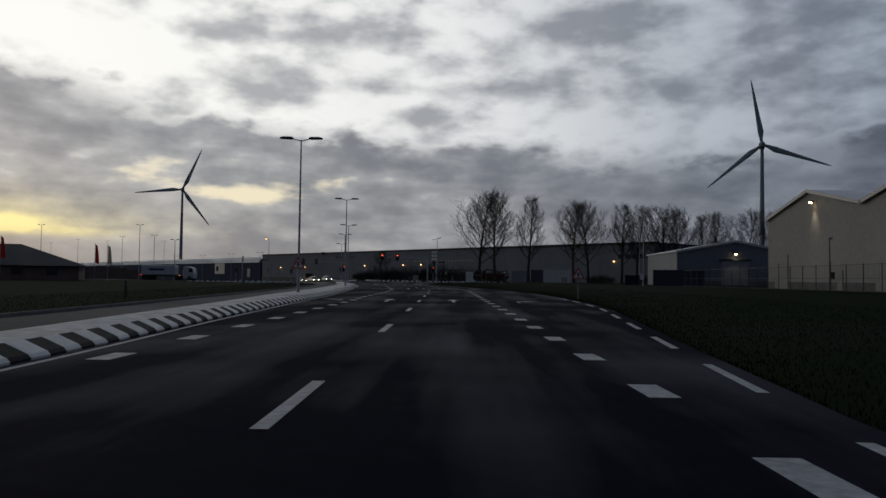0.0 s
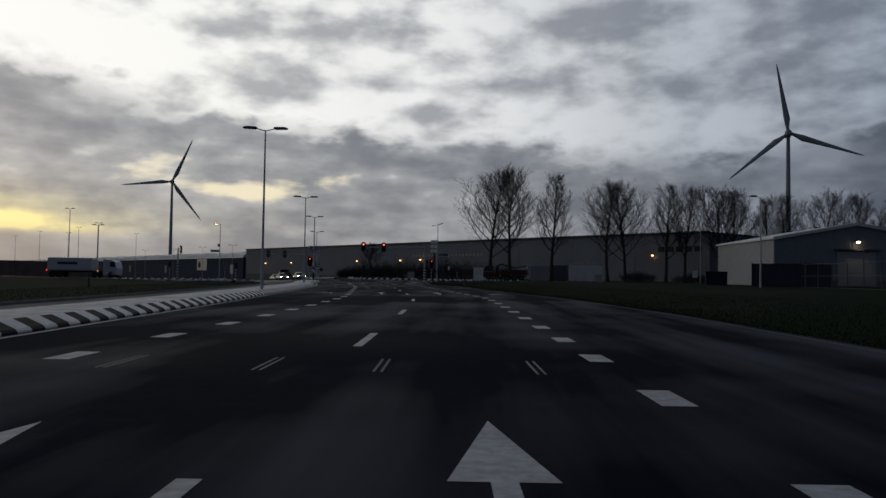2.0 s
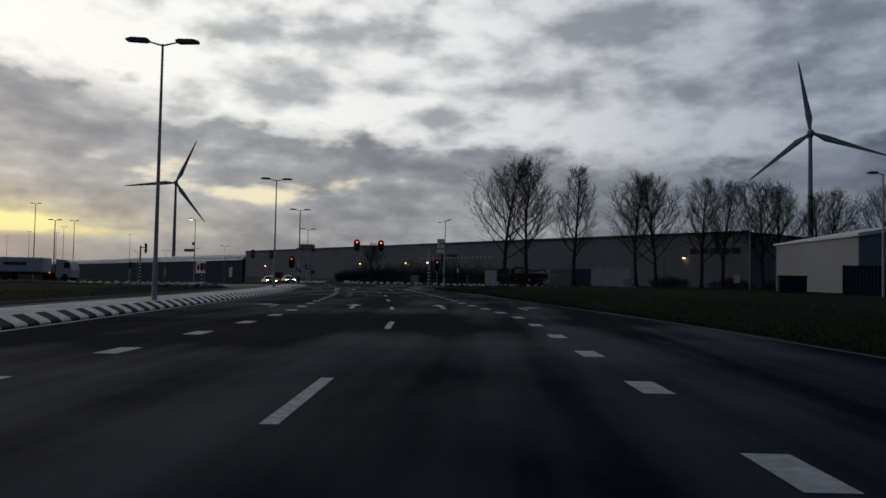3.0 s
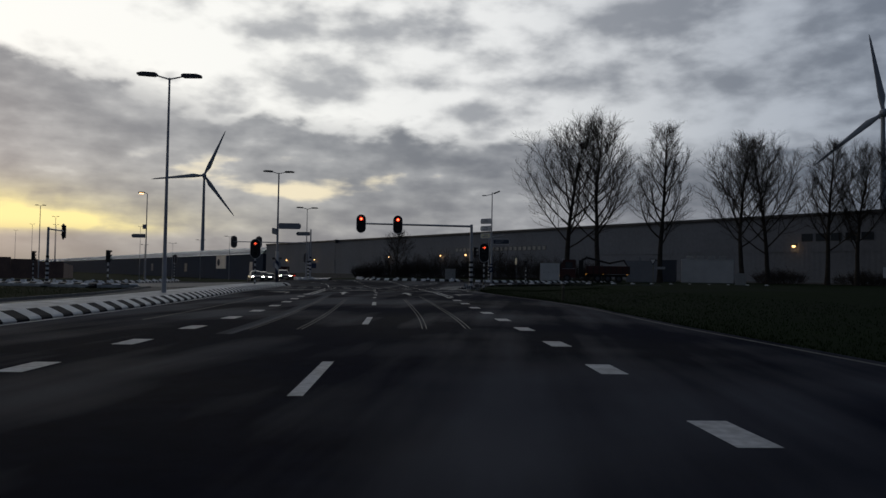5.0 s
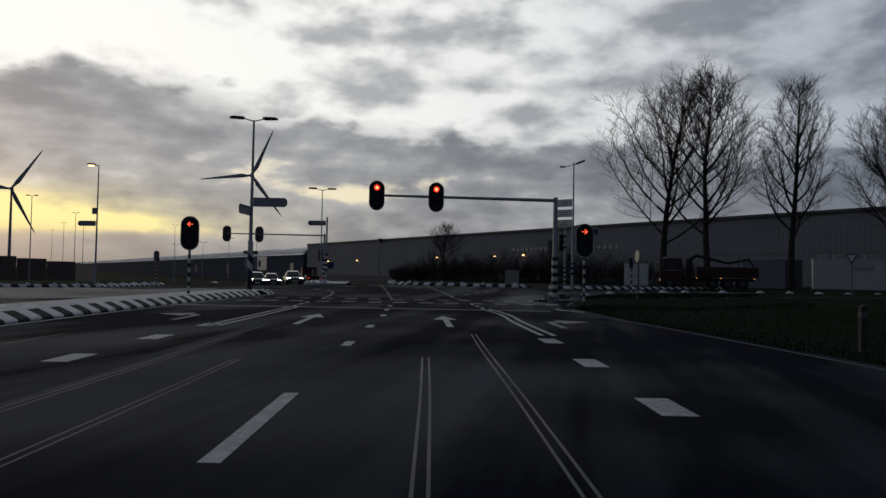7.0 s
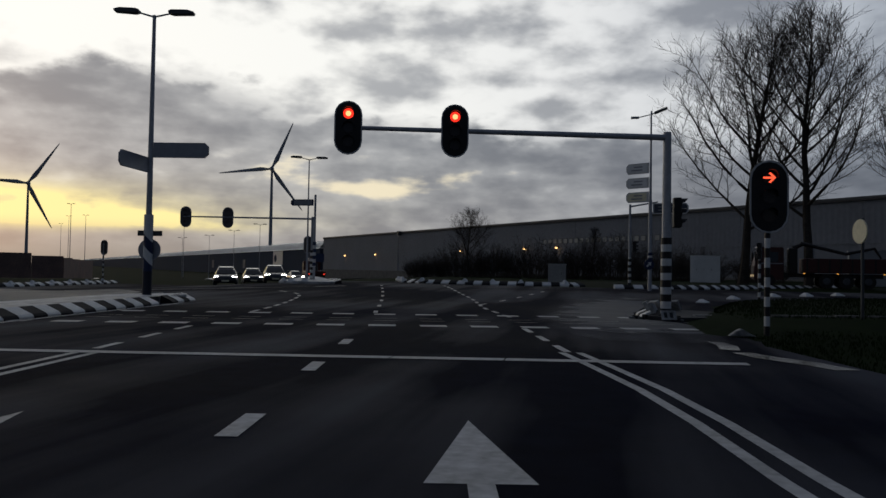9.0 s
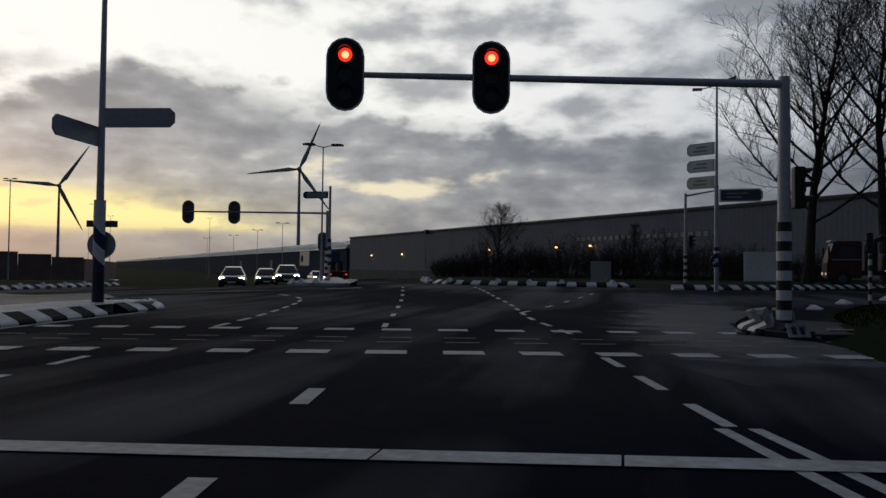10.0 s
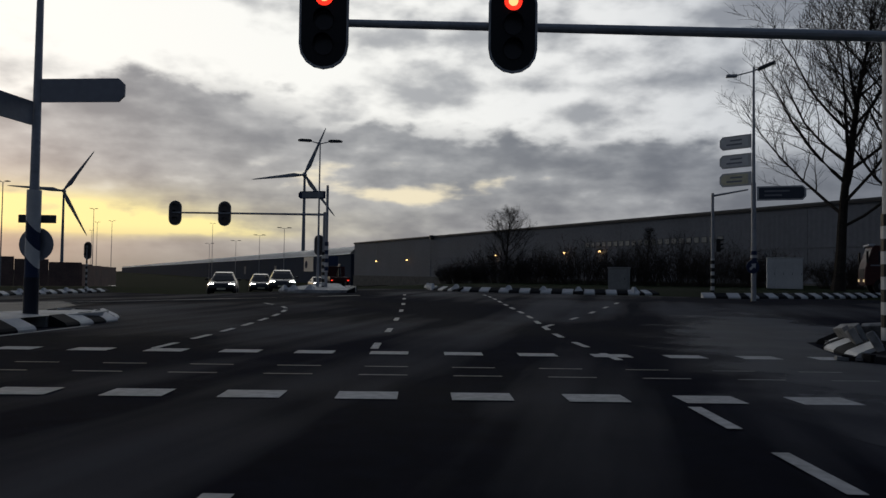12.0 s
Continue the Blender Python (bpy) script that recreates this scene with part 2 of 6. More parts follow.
M = {
    "asphalt": worn_asphalt(material("asphalt", (0.0060, 0.0076, 0.0172), 0.9, spec=0.045, vary=0.32, grain=3.0, stain=0.16, bump=0.35, bump_scale=140), (0.028, 0.034, 0.053), 1.0, 6),
    "asphalt_old": material("asphalt_old", (0.040, 0.041, 0.045), 0.75, spec=0.18, vary=0.25, grain=2.5, stain=0.2, bump=0.3, bump_scale=120),
    "asphalt_side": material("asphalt_side", (0.085, 0.088, 0.096), 0.62, spec=0.25, vary=0.3, grain=1.4, stain=0.16, second=(0.045, 0.047, 0.053), bump=0.3, bump_scale=120),
    # pale base colour paints the wet sheen of the road by the island
    "asphalt_pale": faded_sheen(material("asphalt_pale", (0.110, 0.117, 0.138), 0.7, spec=0.2, grain=0.9, stain=0.22, second=(0.032, 0.036, 0.046), bump=0.3, bump_scale=120), -6.6, 157.0, 3.3, 14.0),
    "asphalt_band": material("asphalt_band", (0.030, 0.036, 0.052), 0.85, spec=0.08, vary=0.3, grain=2.0, stain=0.4, bump=0.3, bump_scale=120),
    "asphalt_band_pale": material("asphalt_band_pale", (0.055, 0.064, 0.085), 0.85, spec=0.10, vary=0.35, grain=2.0, stain=0.5, bump=0.3, bump_scale=120),
    "seal": material("seal", (0.056, 0.057, 0.062), 0.6, vary=0.4, grain=2.0, stain=0.5, bump=0.2),
    "paint": material("road_paint", (0.47, 0.47, 0.47), 0.62, spec=0.2, vary=0.35, grain=9, stain=1.4, bump=0.25, bump_scale=110),
    "paint_worn": material("road_paint_worn", (0.40, 0.39, 0.38), 0.65, grain=7, stain=1.2, second=(0.12, 0.12, 0.12), bump=0.2),
    "paint_faint": material("road_paint_faint", (0.07, 0.07, 0.07), 0.7, grain=6, stain=0.8, second=(0.015, 0.015, 0.017), bump=0.2),
    "kerb_white": material("kerb_white", (0.70, 0.70, 0.69), 0.55, vary=0.2, grain=5, stain=0.9, bump=0.2, random=0.12),
    "kerb_black": material("kerb_black", (0.018, 0.019, 0.022), 0.75, spec=0.08, vary=0.35, grain=5, stain=0.9, bump=0.2, random=0.12),
    "concrete": material("concrete", (0.74, 0.74, 0.73), 0.6, grain=2.6, stain=0.45, second=(0.22, 0.22, 0.22), bump=0.3, bump_scale=40),
    "kerb_grey": material("kerb_grey", (0.15, 0.15, 0.148), 0.75, spec=0.1, vary=0.3, grain=5, stain=0.7, bump=0.2),
    "puddle": material("puddle_water", (0.015, 0.015, 0.017), 0.16, spec=0.35, vary=0.2, grain=2, stain=0.5, bump=0),
    "plate_dirty": material("plate_dirty", (0.46, 0.46, 0.45), 0.65, grain=6, stain=1.5, second=(0.13, 0.13, 0.13), bump=0.2),
    "grass": material("grass_ground", (0.0105, 0.0215, 0.0045), 0.95, spec=0.02, vary=0.4, grain=2.2, stain=0.09, bump=0.35, bump_scale=40, second=(0.0055, 0.0115, 0.0028)),
    "blade": material("grass_blade", (0.0105, 0.0220, 0.0045), 0.95, spec=0.03, vary=0.4, grain=2.0, stain=0.15, bump=0),
    "steel": material("galvanised_steel", (0.44, 0.45, 0.475), 0.5, metal=0.35, vary=0.18, grain=12, stain=2, bump=0.05),
    "steel_dark": material("dark_steel", (0.075, 0.08, 0.088), 0.5, metal=0.3, vary=0.2, bump=0.05),
    "band_black": material("band_black", (0.015, 0.015, 0.017), 0.45, vary=0.3, bump=0.05),
    "band_white": material("band_white", (0.70, 0.70, 0.69), 0.5, vary=0.15, bump=0.05),
    "housing": material("signal_housing", (0.010, 0.010, 0.012), 0.55, vary=0.3, bump=0.05),
    "board_rim": material("backing_board_rim", (0.55, 0.55, 0.55), 0.5, vary=0.1, bump=0),
    "board_back": material("backing_board_back", (0.13, 0.115, 0.112), 0.6, vary=0.2, bump=0.05),
    "lens_off": material("unlit_lens", (0.03, 0.025, 0.025), 0.3, vary=0.1, bump=0),
    "red_on": material("lit_red_lens", (0.5, 0.03, 0.01), 0.3, vary=0.1, bump=0, emit=(1.0, 0.030, 0.014), strength=1.5),
    "arrow_on": material("lit_red_arrow", (0.7, 0.1, 0.05), 0.3, vary=0.05, bump=0, emit=(1.0, 0.10, 0.04), strength=1.6),
    "red_core": material("lit_red_core", (0.9, 0.5, 0.3), 0.3, vary=0.05, bump=0, emit=(1.0, 0.46, 0.17), strength=1.7),
    "sign_back": material("sign_back", (0.30, 0.31, 0.345), 0.5, metal=0.3, vary=0.12, bump=0.03),
    "sign_panel": material("sign_panel", (0.30, 0.31, 0.33), 0.5, vary=0.15, bump=0.03),
    "board_navy": material("board_navy", (0.065, 0.075, 0.10), 0.5, vary=0.15, bump=0.03),
    "board_pale": material("board_pale", (0.85, 0.85, 0.84), 0.5, vary=0.1, bump=0.03),
    "sign_yellow": material("sign_yellow", (0.85, 0.80, 0.58), 0.5, vary=0.15, bump=0.03),
    "foot_dark": material("foot_dark", (0.014, 0.017, 0.030), 0.5, vary=0.2, bump=0.05),
    "sign_blue": material("sign_blue", (0.016, 0.030, 0.085), 0.45, vary=0.15, bump=0.03),
    "sign_white": material("sign_white", (0.72, 0.71, 0.69), 0.45, vary=0.1, bump=0.03),
    "sign_red": material("sign_red", (0.50, 0.045, 0.035), 0.4, vary=0.1, bump=0.03),
    "black": material("black_print", (0.012, 0.012, 0.012), 0.5, vary=0.2, bump=0),
    "post_green": material("post_weathered", (0.20, 0.20, 0.16), 0.6, vary=0.25, bump=0.05),
    "turbine": material("turbine_white", (0.38, 0.40, 0.43), 0.6, spec=0.15, vary=0.06, grain=0.3, stain=0.05, bump=0),
    "clad_grey": ribbed("cladding_grey", (0.222, 0.236, 0.270), 0.9, 0.6),
    "clad_blue": ribbed("cladding_blue", (0.060, 0.077, 0.112), 0.9, 0.8, spec=0.02),
    "clad_beige": ribbed("cladding_beige", (0.33, 0.325, 0.305), 0.3, 0.55),
    "clad_slate": ribbed("cladding_slate", (0.20, 0.215, 0.25), 0.3, 0.5),
    "clad_white": ribbed("cladding_white", (0.36, 0.37, 0.39), 0.3, 0.5, axis=1),
    "roof_pale": material("roof_pale", (0.74, 0.75, 0.76), 0.45, vary=0.12, grain=0.6, stain=0.08, bump=0),
    "roof_metal": material("roof_metal", (0.90, 0.91, 0.92), 0.4, metal=0.0, vary=0.05, grain=0.5, stain=0.05, bump=0),
    "roof_dark": material("roof_tiles_dark", (0.05, 0.048, 0.052), 0.7, vary=0.25, grain=2, stain=0.3, bump=0.4, bump_scale=8),
    "brick": material("brick_dark", (0.21, 0.135, 0.11), 0.8, vary=0.3, grain=6, stain=0.4, bump=0.4, bump_scale=20),
    "glass": material("window_glass", (0.03, 0.035, 0.04), 0.12, vary=0.15, bump=0),
    "win_pale": material("window_panel_pale", (0.36, 0.36, 0.35), 0.35, vary=0.15, bump=0),
    "bark": material("bark", (0.055, 0.048, 0.042), 0.95, spec=0.05, vary=0.35, grain=9, stain=1.0, bump=0.6, bump_scale=25),
    "twig": material("twig", (0.036, 0.031, 0.030), 0.95, spec=0.05, vary=0.3, grain=5, stain=0.5, bump=0),
    "bush": material("bush_twig", (0.062, 0.053, 0.048), 0.95, spec=0.03, vary=0.4, grain=4, stain=0.4, bump=0),
    "box_grey": material("cabinet_grey", (0.34, 0.34, 0.33), 0.55, vary=0.15, bump=0.05),
    "box_white": material("cabinet_white", (0.66, 0.65, 0.61), 0.5, vary=0.15, bump=0.05),
    "cont_blue": ribbed("container_blue", (0.020, 0.028, 0.055), 0.28, 0.5, depth=0.8),
    "car_black": material("car_paint_dark", (0.02, 0.02, 0.023), 0.25, coat=0.6, vary=0.1, bump=0),
    "car_grey": material("car_paint_grey", (0.045, 0.047, 0.05), 0.25, metal=0.3, coat=0.6, vary=0.1, bump=0),
    "car_white": material("car_paint_white", (0.5, 0.5, 0.5), 0.25, coat=0.6, vary=0.06, bump=0),
    "car_glass": material("car_glass", (0.006, 0.007, 0.008), 0.08, spec=0.25, vary=0.1, bump=0),
    "tyre": material("tyre", (0.016, 0.016, 0.016), 0.8, vary=0.3, bump=0.1),
    "headlight": material("headlight_on", (0.9, 0.9, 0.85), 0.2, vary=0.02, bump=0, emit=(1.0, 0.93, 0.80), strength=26),
    "taillight": material("taillight_on", (0.5, 0.02, 0.02), 0.3, vary=0.05, bump=0, emit=(1.0, 0.06, 0.03), strength=1.2),
    "amber": material("amber_marker", (0.6, 0.3, 0.05), 0.3, vary=0.05, bump=0, emit=(1.0, 0.45, 0.08), strength=0.8),
    "truck_red": material("truck_red", (0.060, 0.012, 0.011), 0.45, vary=0.25, bump=0.05),
    "truck_dark": material("truck_dark", (0.016, 0.013, 0.013), 0.55, vary=0.3, bump=0.05),
    "truck_white": material("trailer_white", (0.55, 0.56, 0.60), 0.4, vary=0.1, bump=0.02),
    "lamp_on": material("sodium_lamp_on", (1, 0.7, 0.3), 0.3, vary=0.02, bump=0, emit=(1.0, 0.55, 0.22), strength=5.0),
    "lamp_warm": material("wall_lamp_on", (1, 0.8, 0.5), 0.3, vary=0.02, bump=0, emit=(1.0, 0.72, 0.38), strength=16),
    "lamp_dim": material("dim_lamp", (0.5, 0.4, 0.25), 0.3, vary=0.05, bump=0, emit=(1.0, 0.75, 0.4), strength=0.5),
    "flag_red": material("flag_red", (0.50, 0.05, 0.03), 0.8, vary=0.2, bump=0),
    "flag_pale": material("flag_pale", (0.50, 0.48, 0.42), 0.8, vary=0.2, bump=0),
    "dry": material("dry_stems", (0.075, 0.072, 0.055), 0.9, vary=0.3, bump=0),
}


# ---------------------------------------------------------------- building kit
def smooth01(a):
    a = min(1.0, max(0.0, a))
    return a * a * (3 - 2 * a)


def line_at(knots, y):
    """x of a road line at y: a smooth curve through (y, x) knots."""
    ys = [k[0] for k in knots]
    i = max(0, min(len(knots) - 2, int(np.searchsorted(ys, y, side="right")) - 1))

    def slope(j):
        a, b = max(0, j - 1), min(len(knots) - 1, j + 1)
        return (knots[b][1] - knots[a][1]) / (knots[b][0] - knots[a][0])
    (y0, x0), (y1, x1) = knots[i], knots[i + 1]
    h = y1 - y0
    t = (y - y0) / h
    return ((1 + 2 * t) * (1 - t) ** 2 * x0 + t * (1 - t) ** 2 * h * slope(i) + t * t * (3 - 2 * t) * x1 + t * t * (t - 1) * h * slope(i + 1))


def mesh_of(name, bm, mat, smooth=False):
    me = bpy.data.meshes.new(name)
    bm.normal_update()
    bm.to_mesh(me)
    bm.free()
    for m in (mat if isinstance(mat, (list, tuple)) else [mat]):
        me.materials.append(M[m])
    if smooth:
        me.polygons.foreach_set("use_smooth", [True] * len(me.polygons))
    return me


def part(name, bm, mat, parent, label="", at=None, smooth=False):
    ob = new(name, mesh_of(name, bm, mat, smooth))
    ob.parent = parent
    if at is not None:
        ob.matrix_local = at
    if label:
        ob["label"] = label
    return ob


def piece(name, me, parent, m):
    ob = new(name, me)
    ob.parent = parent
    ob.matrix_local = m
    return ob


def thing(name, label, category, m=None, group="", kind=""):
    ob = new(name)
    ob.empty_display_size = 0.3
    if m is not None:
        ob.matrix_world = m
    return tagged(ob, label, category, group, kind)


def structure(name, bm, mat, label="", smooth=False):
    return tagged(new(name, mesh_of(name, bm, mat, smooth)), label=label, kind="structure")


def box(bm, sx, sy, sz, m=None, bevel=0.0):
    """A box with its base centred at the pose m."""
    m = m or Matrix()
    r = bmesh.ops.create_cube(bm, size=1, matrix=m @ Matrix.Translation((0, 0, sz / 2)) @ Matrix.Diagonal((sx, sy, sz, 1)))
    if bevel:
        es = {e for v in r["verts"] for e in v.link_edges}
        bmesh.ops.bevel(bm, geom=list(es), offset=bevel, segments=2, affect="EDGES", profile=0.6)


def cyl(bm, r1, r2, h, m=None, seg=12):
    """A tapered round bar from the pose m along its z."""
    m = m or Matrix()
    bmesh.ops.create_cone(bm, cap_ends=True, segments=seg, radius1=r1, radius2=r2, depth=h, matrix=m @ Matrix.Translation((0, 0, h / 2)))


def bar(bm, a, b, r1, r2=None, seg=8):
    a, b = Vector(a), Vector(b)
    d = b - a
    q = d.to_track_quat("Z", "Y").to_matrix().to_4x4()
    cyl(bm, r1, r1 if r2 is None else r2, d.length, Matrix.Translation(a) @ q, seg)


def prism(bm, outline, depth, m=None, mat=0):
    """A plate: outline points (x, z) in the upright plane, thickness depth along y, centred."""
    m = m or Matrix()
    f = [bm.verts.new(m @ Vector((x, -depth / 2, z))) for x, z in outline]
    b = [bm.verts.new(m @ Vector((x, depth / 2, z))) for x, z in outline]
    n = len(outline)
    faces = [bm.faces.new(f), bm.faces.new(b[::-1])]
    for i in range(n):
        faces.append(bm.faces.new((f[(i + 1) % n], f[i], b[i], b[(i + 1) % n])))
    for g in faces:
        g.material_index = mat


def slab(bm, outline, z0, z1):
    """A flat plate on the ground: outline points (x, y), from z0 to z1."""
    lo = [bm.verts.new((x, y, z0)) for x, y in outline]
    hi = [bm.verts.new((x, y, z1)) for x, y in outline]
    n = len(outline)
    bm.faces.new(hi)
    bm.faces.new(lo[::-1])
    for i in range(n):
        bm.faces.new((lo[i], lo[(i + 1) % n], hi[(i + 1) % n], hi[i]))
    bmesh.ops.recalc_face_normals(bm, faces=bm.faces[:])


def capsule(w, h, n=7):
    """Outline of an upright board with round ends, centred."""
    r = w / 2
    pts = [(r * math.cos(a), h / 2 - r + r * math.sin(a)) for a in np.linspace(0, math.pi, n)]
    return pts + [(-x, -z) for x, z in pts]


def spin(r, seg=16):
    return [(r * math.cos(a), r * math.sin(a)) for a in np.linspace(0, 2 * math.pi, seg, endpoint=False)]


# ---------------------------------------------------------------- lines of the road, as (y, x)
CENTRE = [(-40, 1.6), (6.4, 0.46), (18, 0.19), (29.4, -0.08), (41, -0.38), (52.5, -0.72), (63.5, -1.0), (76, -1.55), (87, -2.75), (98.5, -4.28), (109.3, -5.72), (120.3, -7.6), (127.5, -8.92), (137.1, -10.6), (140.8, -11.38), (144.2, -12.05), (150, -13.3)]
BLOCKS = [(-40, 5.6), (7.6, 4.39), (15.3, 4.13), (27, 3.84), (34.1, 3.62), (42.2, 3.39), (53.2, 3.1), (61.2, 2.89), (69.2, 2.68), (77.3, 2.38), (81.8, 2.08), (88.5, 1.1), (95.9, -0.11), (103.7, -1.1), (110.8, -2.2), (118.3, -3.4), (125.7, -4.62), (129.6, -5.32), (143, -8.2)]
LEFT = [(-40, -2.2), (10.3, -3.25), (21.5, -3.52), (29.3, -3.74), (40.8, -4.04), (48.9, -4.5), (56.3, -4.6), (63.9, -4.8), (71.6, -5.13), (79.9, -5.65), (89, -6.75), (98.6, -8.01), (105.7, -8.92), (113, -9.98), (120.5, -11.3), (127.5, -12.72), (143, -15.6)]
KERB = [(-40, -1.5), (8.6, -4.04), (20, -5.05), (33, -6.05), (47, -6.95), (61, -8.2), (71, -9.15), (78.5, -10.0), (90, -11.3), (100, -12.5), (111, -13.9), (118, -15.05), (124, -16.25), (131, -17.75), (143, -20.0), (156, -21.9)]
EDGE = [(-40, 4.0), (4.4, 5.55), (9, 5.95), (14.4, 6.45), (20, 7.05), (26, 7.68), (32, 8.3), (37, 8.6), (43, 8.76), (52, 8.72), (57, 8.6), (64, 8.45), (73, 7.7), (80, 7.0), (92, 5.2), (100, 3.9), (106, 2.95), (110, 2.3), (117, 1.45), (121, 0.95), (127, -0.35), (134, -2.1), (140, -3.7), (146, -4.9)]
OPPFAR = [(-40, -8.0), (20, -10.9), (50, -13.4), (70, -15.2), (101, -18.6), (124, -22.0), (135, -25.2), (142, -27.5)]


def med_width(y):
    return 1.25 + 0.75 * smooth01((y - 25) / 22)


CORNER = [(140, -3.7), (146, -4.9), (153, -4.9), (157, -4.5), (160, -3.9), (163, -2.7), (166, -0.6), (168.5, 2.6), (170.5, 8.0), (172.5, 24), (174, 60)]


def far_drop(x, y):
    """The land falls away by the long halls beyond the crossroads."""
    return -2.7 * smooth01((math.hypot(x + 12, y - 150) - 66) / 70) * smooth01((-x - 15) / 50) * smooth01((y - 150) / 20)


def far_rise(x, y):
    """The road climbs a little past the crossroads and falls away on the side road."""
    return 0.34 * smooth01((y - 156) / 25) * smooth01((x + 36) / 13) - 0.33 * smooth01((y - 152) / 18) * smooth01((-30 - x) / 10)


def ground_z(x, y):
    """Verge height: level with the road, rising gently to the yards on the right."""
    if y < 150:
        e = line_at(EDGE, max(-40, min(146, y)))
        rise = 0.62 * smooth01((x - e - 1.5) / 13.0)
        if y > 144:
            rise = max(rise, 0.16 * smooth01((x - line_at(CORNER, y)) / 1.5) * smooth01((y - 144) / 6))
        l = line_at(OPPFAR, max(-40, min(142, y)))
        rise += 0.10 * smooth01((l - 0.5 - x) / 6.0) * smooth01((140 - y) / 12.0)
    else:
        rise = 0.14 * smooth01((y - 184) / 12.0) + far_rise(x, y) + far_drop(x, y)
        if y < 174:
            e = line_at(CORNER, y)
            rise = max(rise, 0.34 * smooth01((x - e) / 1.2) + 0.28 * smooth01((x - e - 1.5) / 13.0))
    return rise


# ---------------------------------------------------------------- ground and roads
def in_asphalt(x, y):
    if -45 < y < 146:
        return line_at(OPPFAR, max(-40, min(142, y))) < x < line_at(EDGE, max(-40, y)) + 0.2
    return False


def build_ground():
    near_x = list(np.arange(-140, 62, 2.0))
    xs = [-4500, -2500, -1400, -800, -500, -320, -240, -190, -160] + near_x + [72, 86, 110, 150, 220, 320, 500, 800, 1400, 2500, 4500]
    ys = [-4500, -2000, -900, -400, -200, -120, -80, -60] + list(np.arange(-48, 302, 2.0)) + [310, 350, 400, 470, 560, 700, 900, 1300, 2000, 3200, 4600]
    bm = bmesh.new()
    grid = []
    for y in ys:
        row = []
        for x in xs:
            z = ground_z(x, y) - 0.035 + 0.03 * noise.noise((x * 0.21, y * 0.21, 0))
            if in_asphalt(x, y) or (141 < y < 186 and -60 < x < 45 and not (y < 174 and x > line_at(CORNER, y) + 0.3)):
                z = -0.12 + far_rise(x, y)
            row.append(bm.verts.new((x, y, z)))
        grid.append(row)
    for a, b in zip(grid, grid[1:]):
        for i in range(len(xs) - 1):
            bm.faces.new((a[i], a[i + 1], b[i + 1], b[i]))
    structure("ground", bm, "grass", "dark green winter grass verges and flat open land", smooth=True)


build_ground()


def ribbon(bm, left, right, ys, z):
    rows = [(bm.verts.new((left(y), y, z)), bm.verts.new((right(y), y, z))) for y in ys]
    for (a, b), (c, d) in zip(rows, rows[1:]):
        bm.faces.new((a, b, d, c))


def flat(bm, pts, z):
    f = bm.faces.new([bm.verts.new((x, y, z)) for x, y in pts])
    if f.normal.z < 0:
        f.normal_flip()


bm = bmesh.new()
ribbon(bm, lambda y: line_at(KERB, y) - 0.2, lambda y: line_at(EDGE, y) + 0.22, list(np.arange(-40, 146.1, 2.0)), 0.0)
road = structure("road", bm, "asphalt", "dark damp asphalt carriageway with worn white lane markings")


def follow_rise(bm):
    """Cuts a flat sheet into strips and lays it on the rising and falling road."""
    for axis, cuts in ((1, np.arange(153, 208, 1.5)), (0, np.arange(-48, -20, 2.0))):
        for cut in cuts:
            co, no = ((0, cut, 0), (0, 1, 0)) if axis else ((cut, 0, 0), (1, 0, 0))
            bmesh.ops.bisect_plane(bm, geom=bm.verts[:] + bm.edges[:] + bm.faces[:], plane_co=co, plane_no=no)
    for v in bm.verts:
        v.co.z += far_rise(v.co.x, v.co.y)


bm = bmesh.new()
JUNCTION = [(-22.2, 145.95), (-4.75, 145.95), (-4.3, 149), (-1.5, 153), (4, 156.5), (14, 158.5), (45, 160), (45, 181), (4.3, 181.0), (-8, 180.4), (-13, 180.8), (-17.5, 182.0), (-21.2, 186.0), (-24.6, 192), (-30, 206),
            (-38, 204), (-43.5, 197), (-47.0, 190), (-46.2, 183), (-45.4, 176), (-46.4, 171.5), (-50, 166), (-58, 163.5), (-70, 163), (-70, 152), (-44, 147), (-32, 143.2), (-26.4, 141)]
flat(bm, JUNCTION, -0.006)
follow_rise(bm)
structure("road_junction", bm, "asphalt", "dark asphalt of the signalled crossroads")
bm = bmesh.new()
flat(bm, [(-26.6, 141.3), (-25.2, 147), (-25.4, 156), (-28.0, 163), (-33.0, 168), (-39.5, 171), (-46.2, 173.0), (-46.4, 171.5), (-50, 166), (-58, 163.5), (-69.9, 162.9), (-69.9, 152.2), (-44, 147.2), (-32, 143.4)], -0.001)
follow_rise(bm)
structure("road_side", bm, "asphalt_side", "pale worn asphalt of the side road mouth")


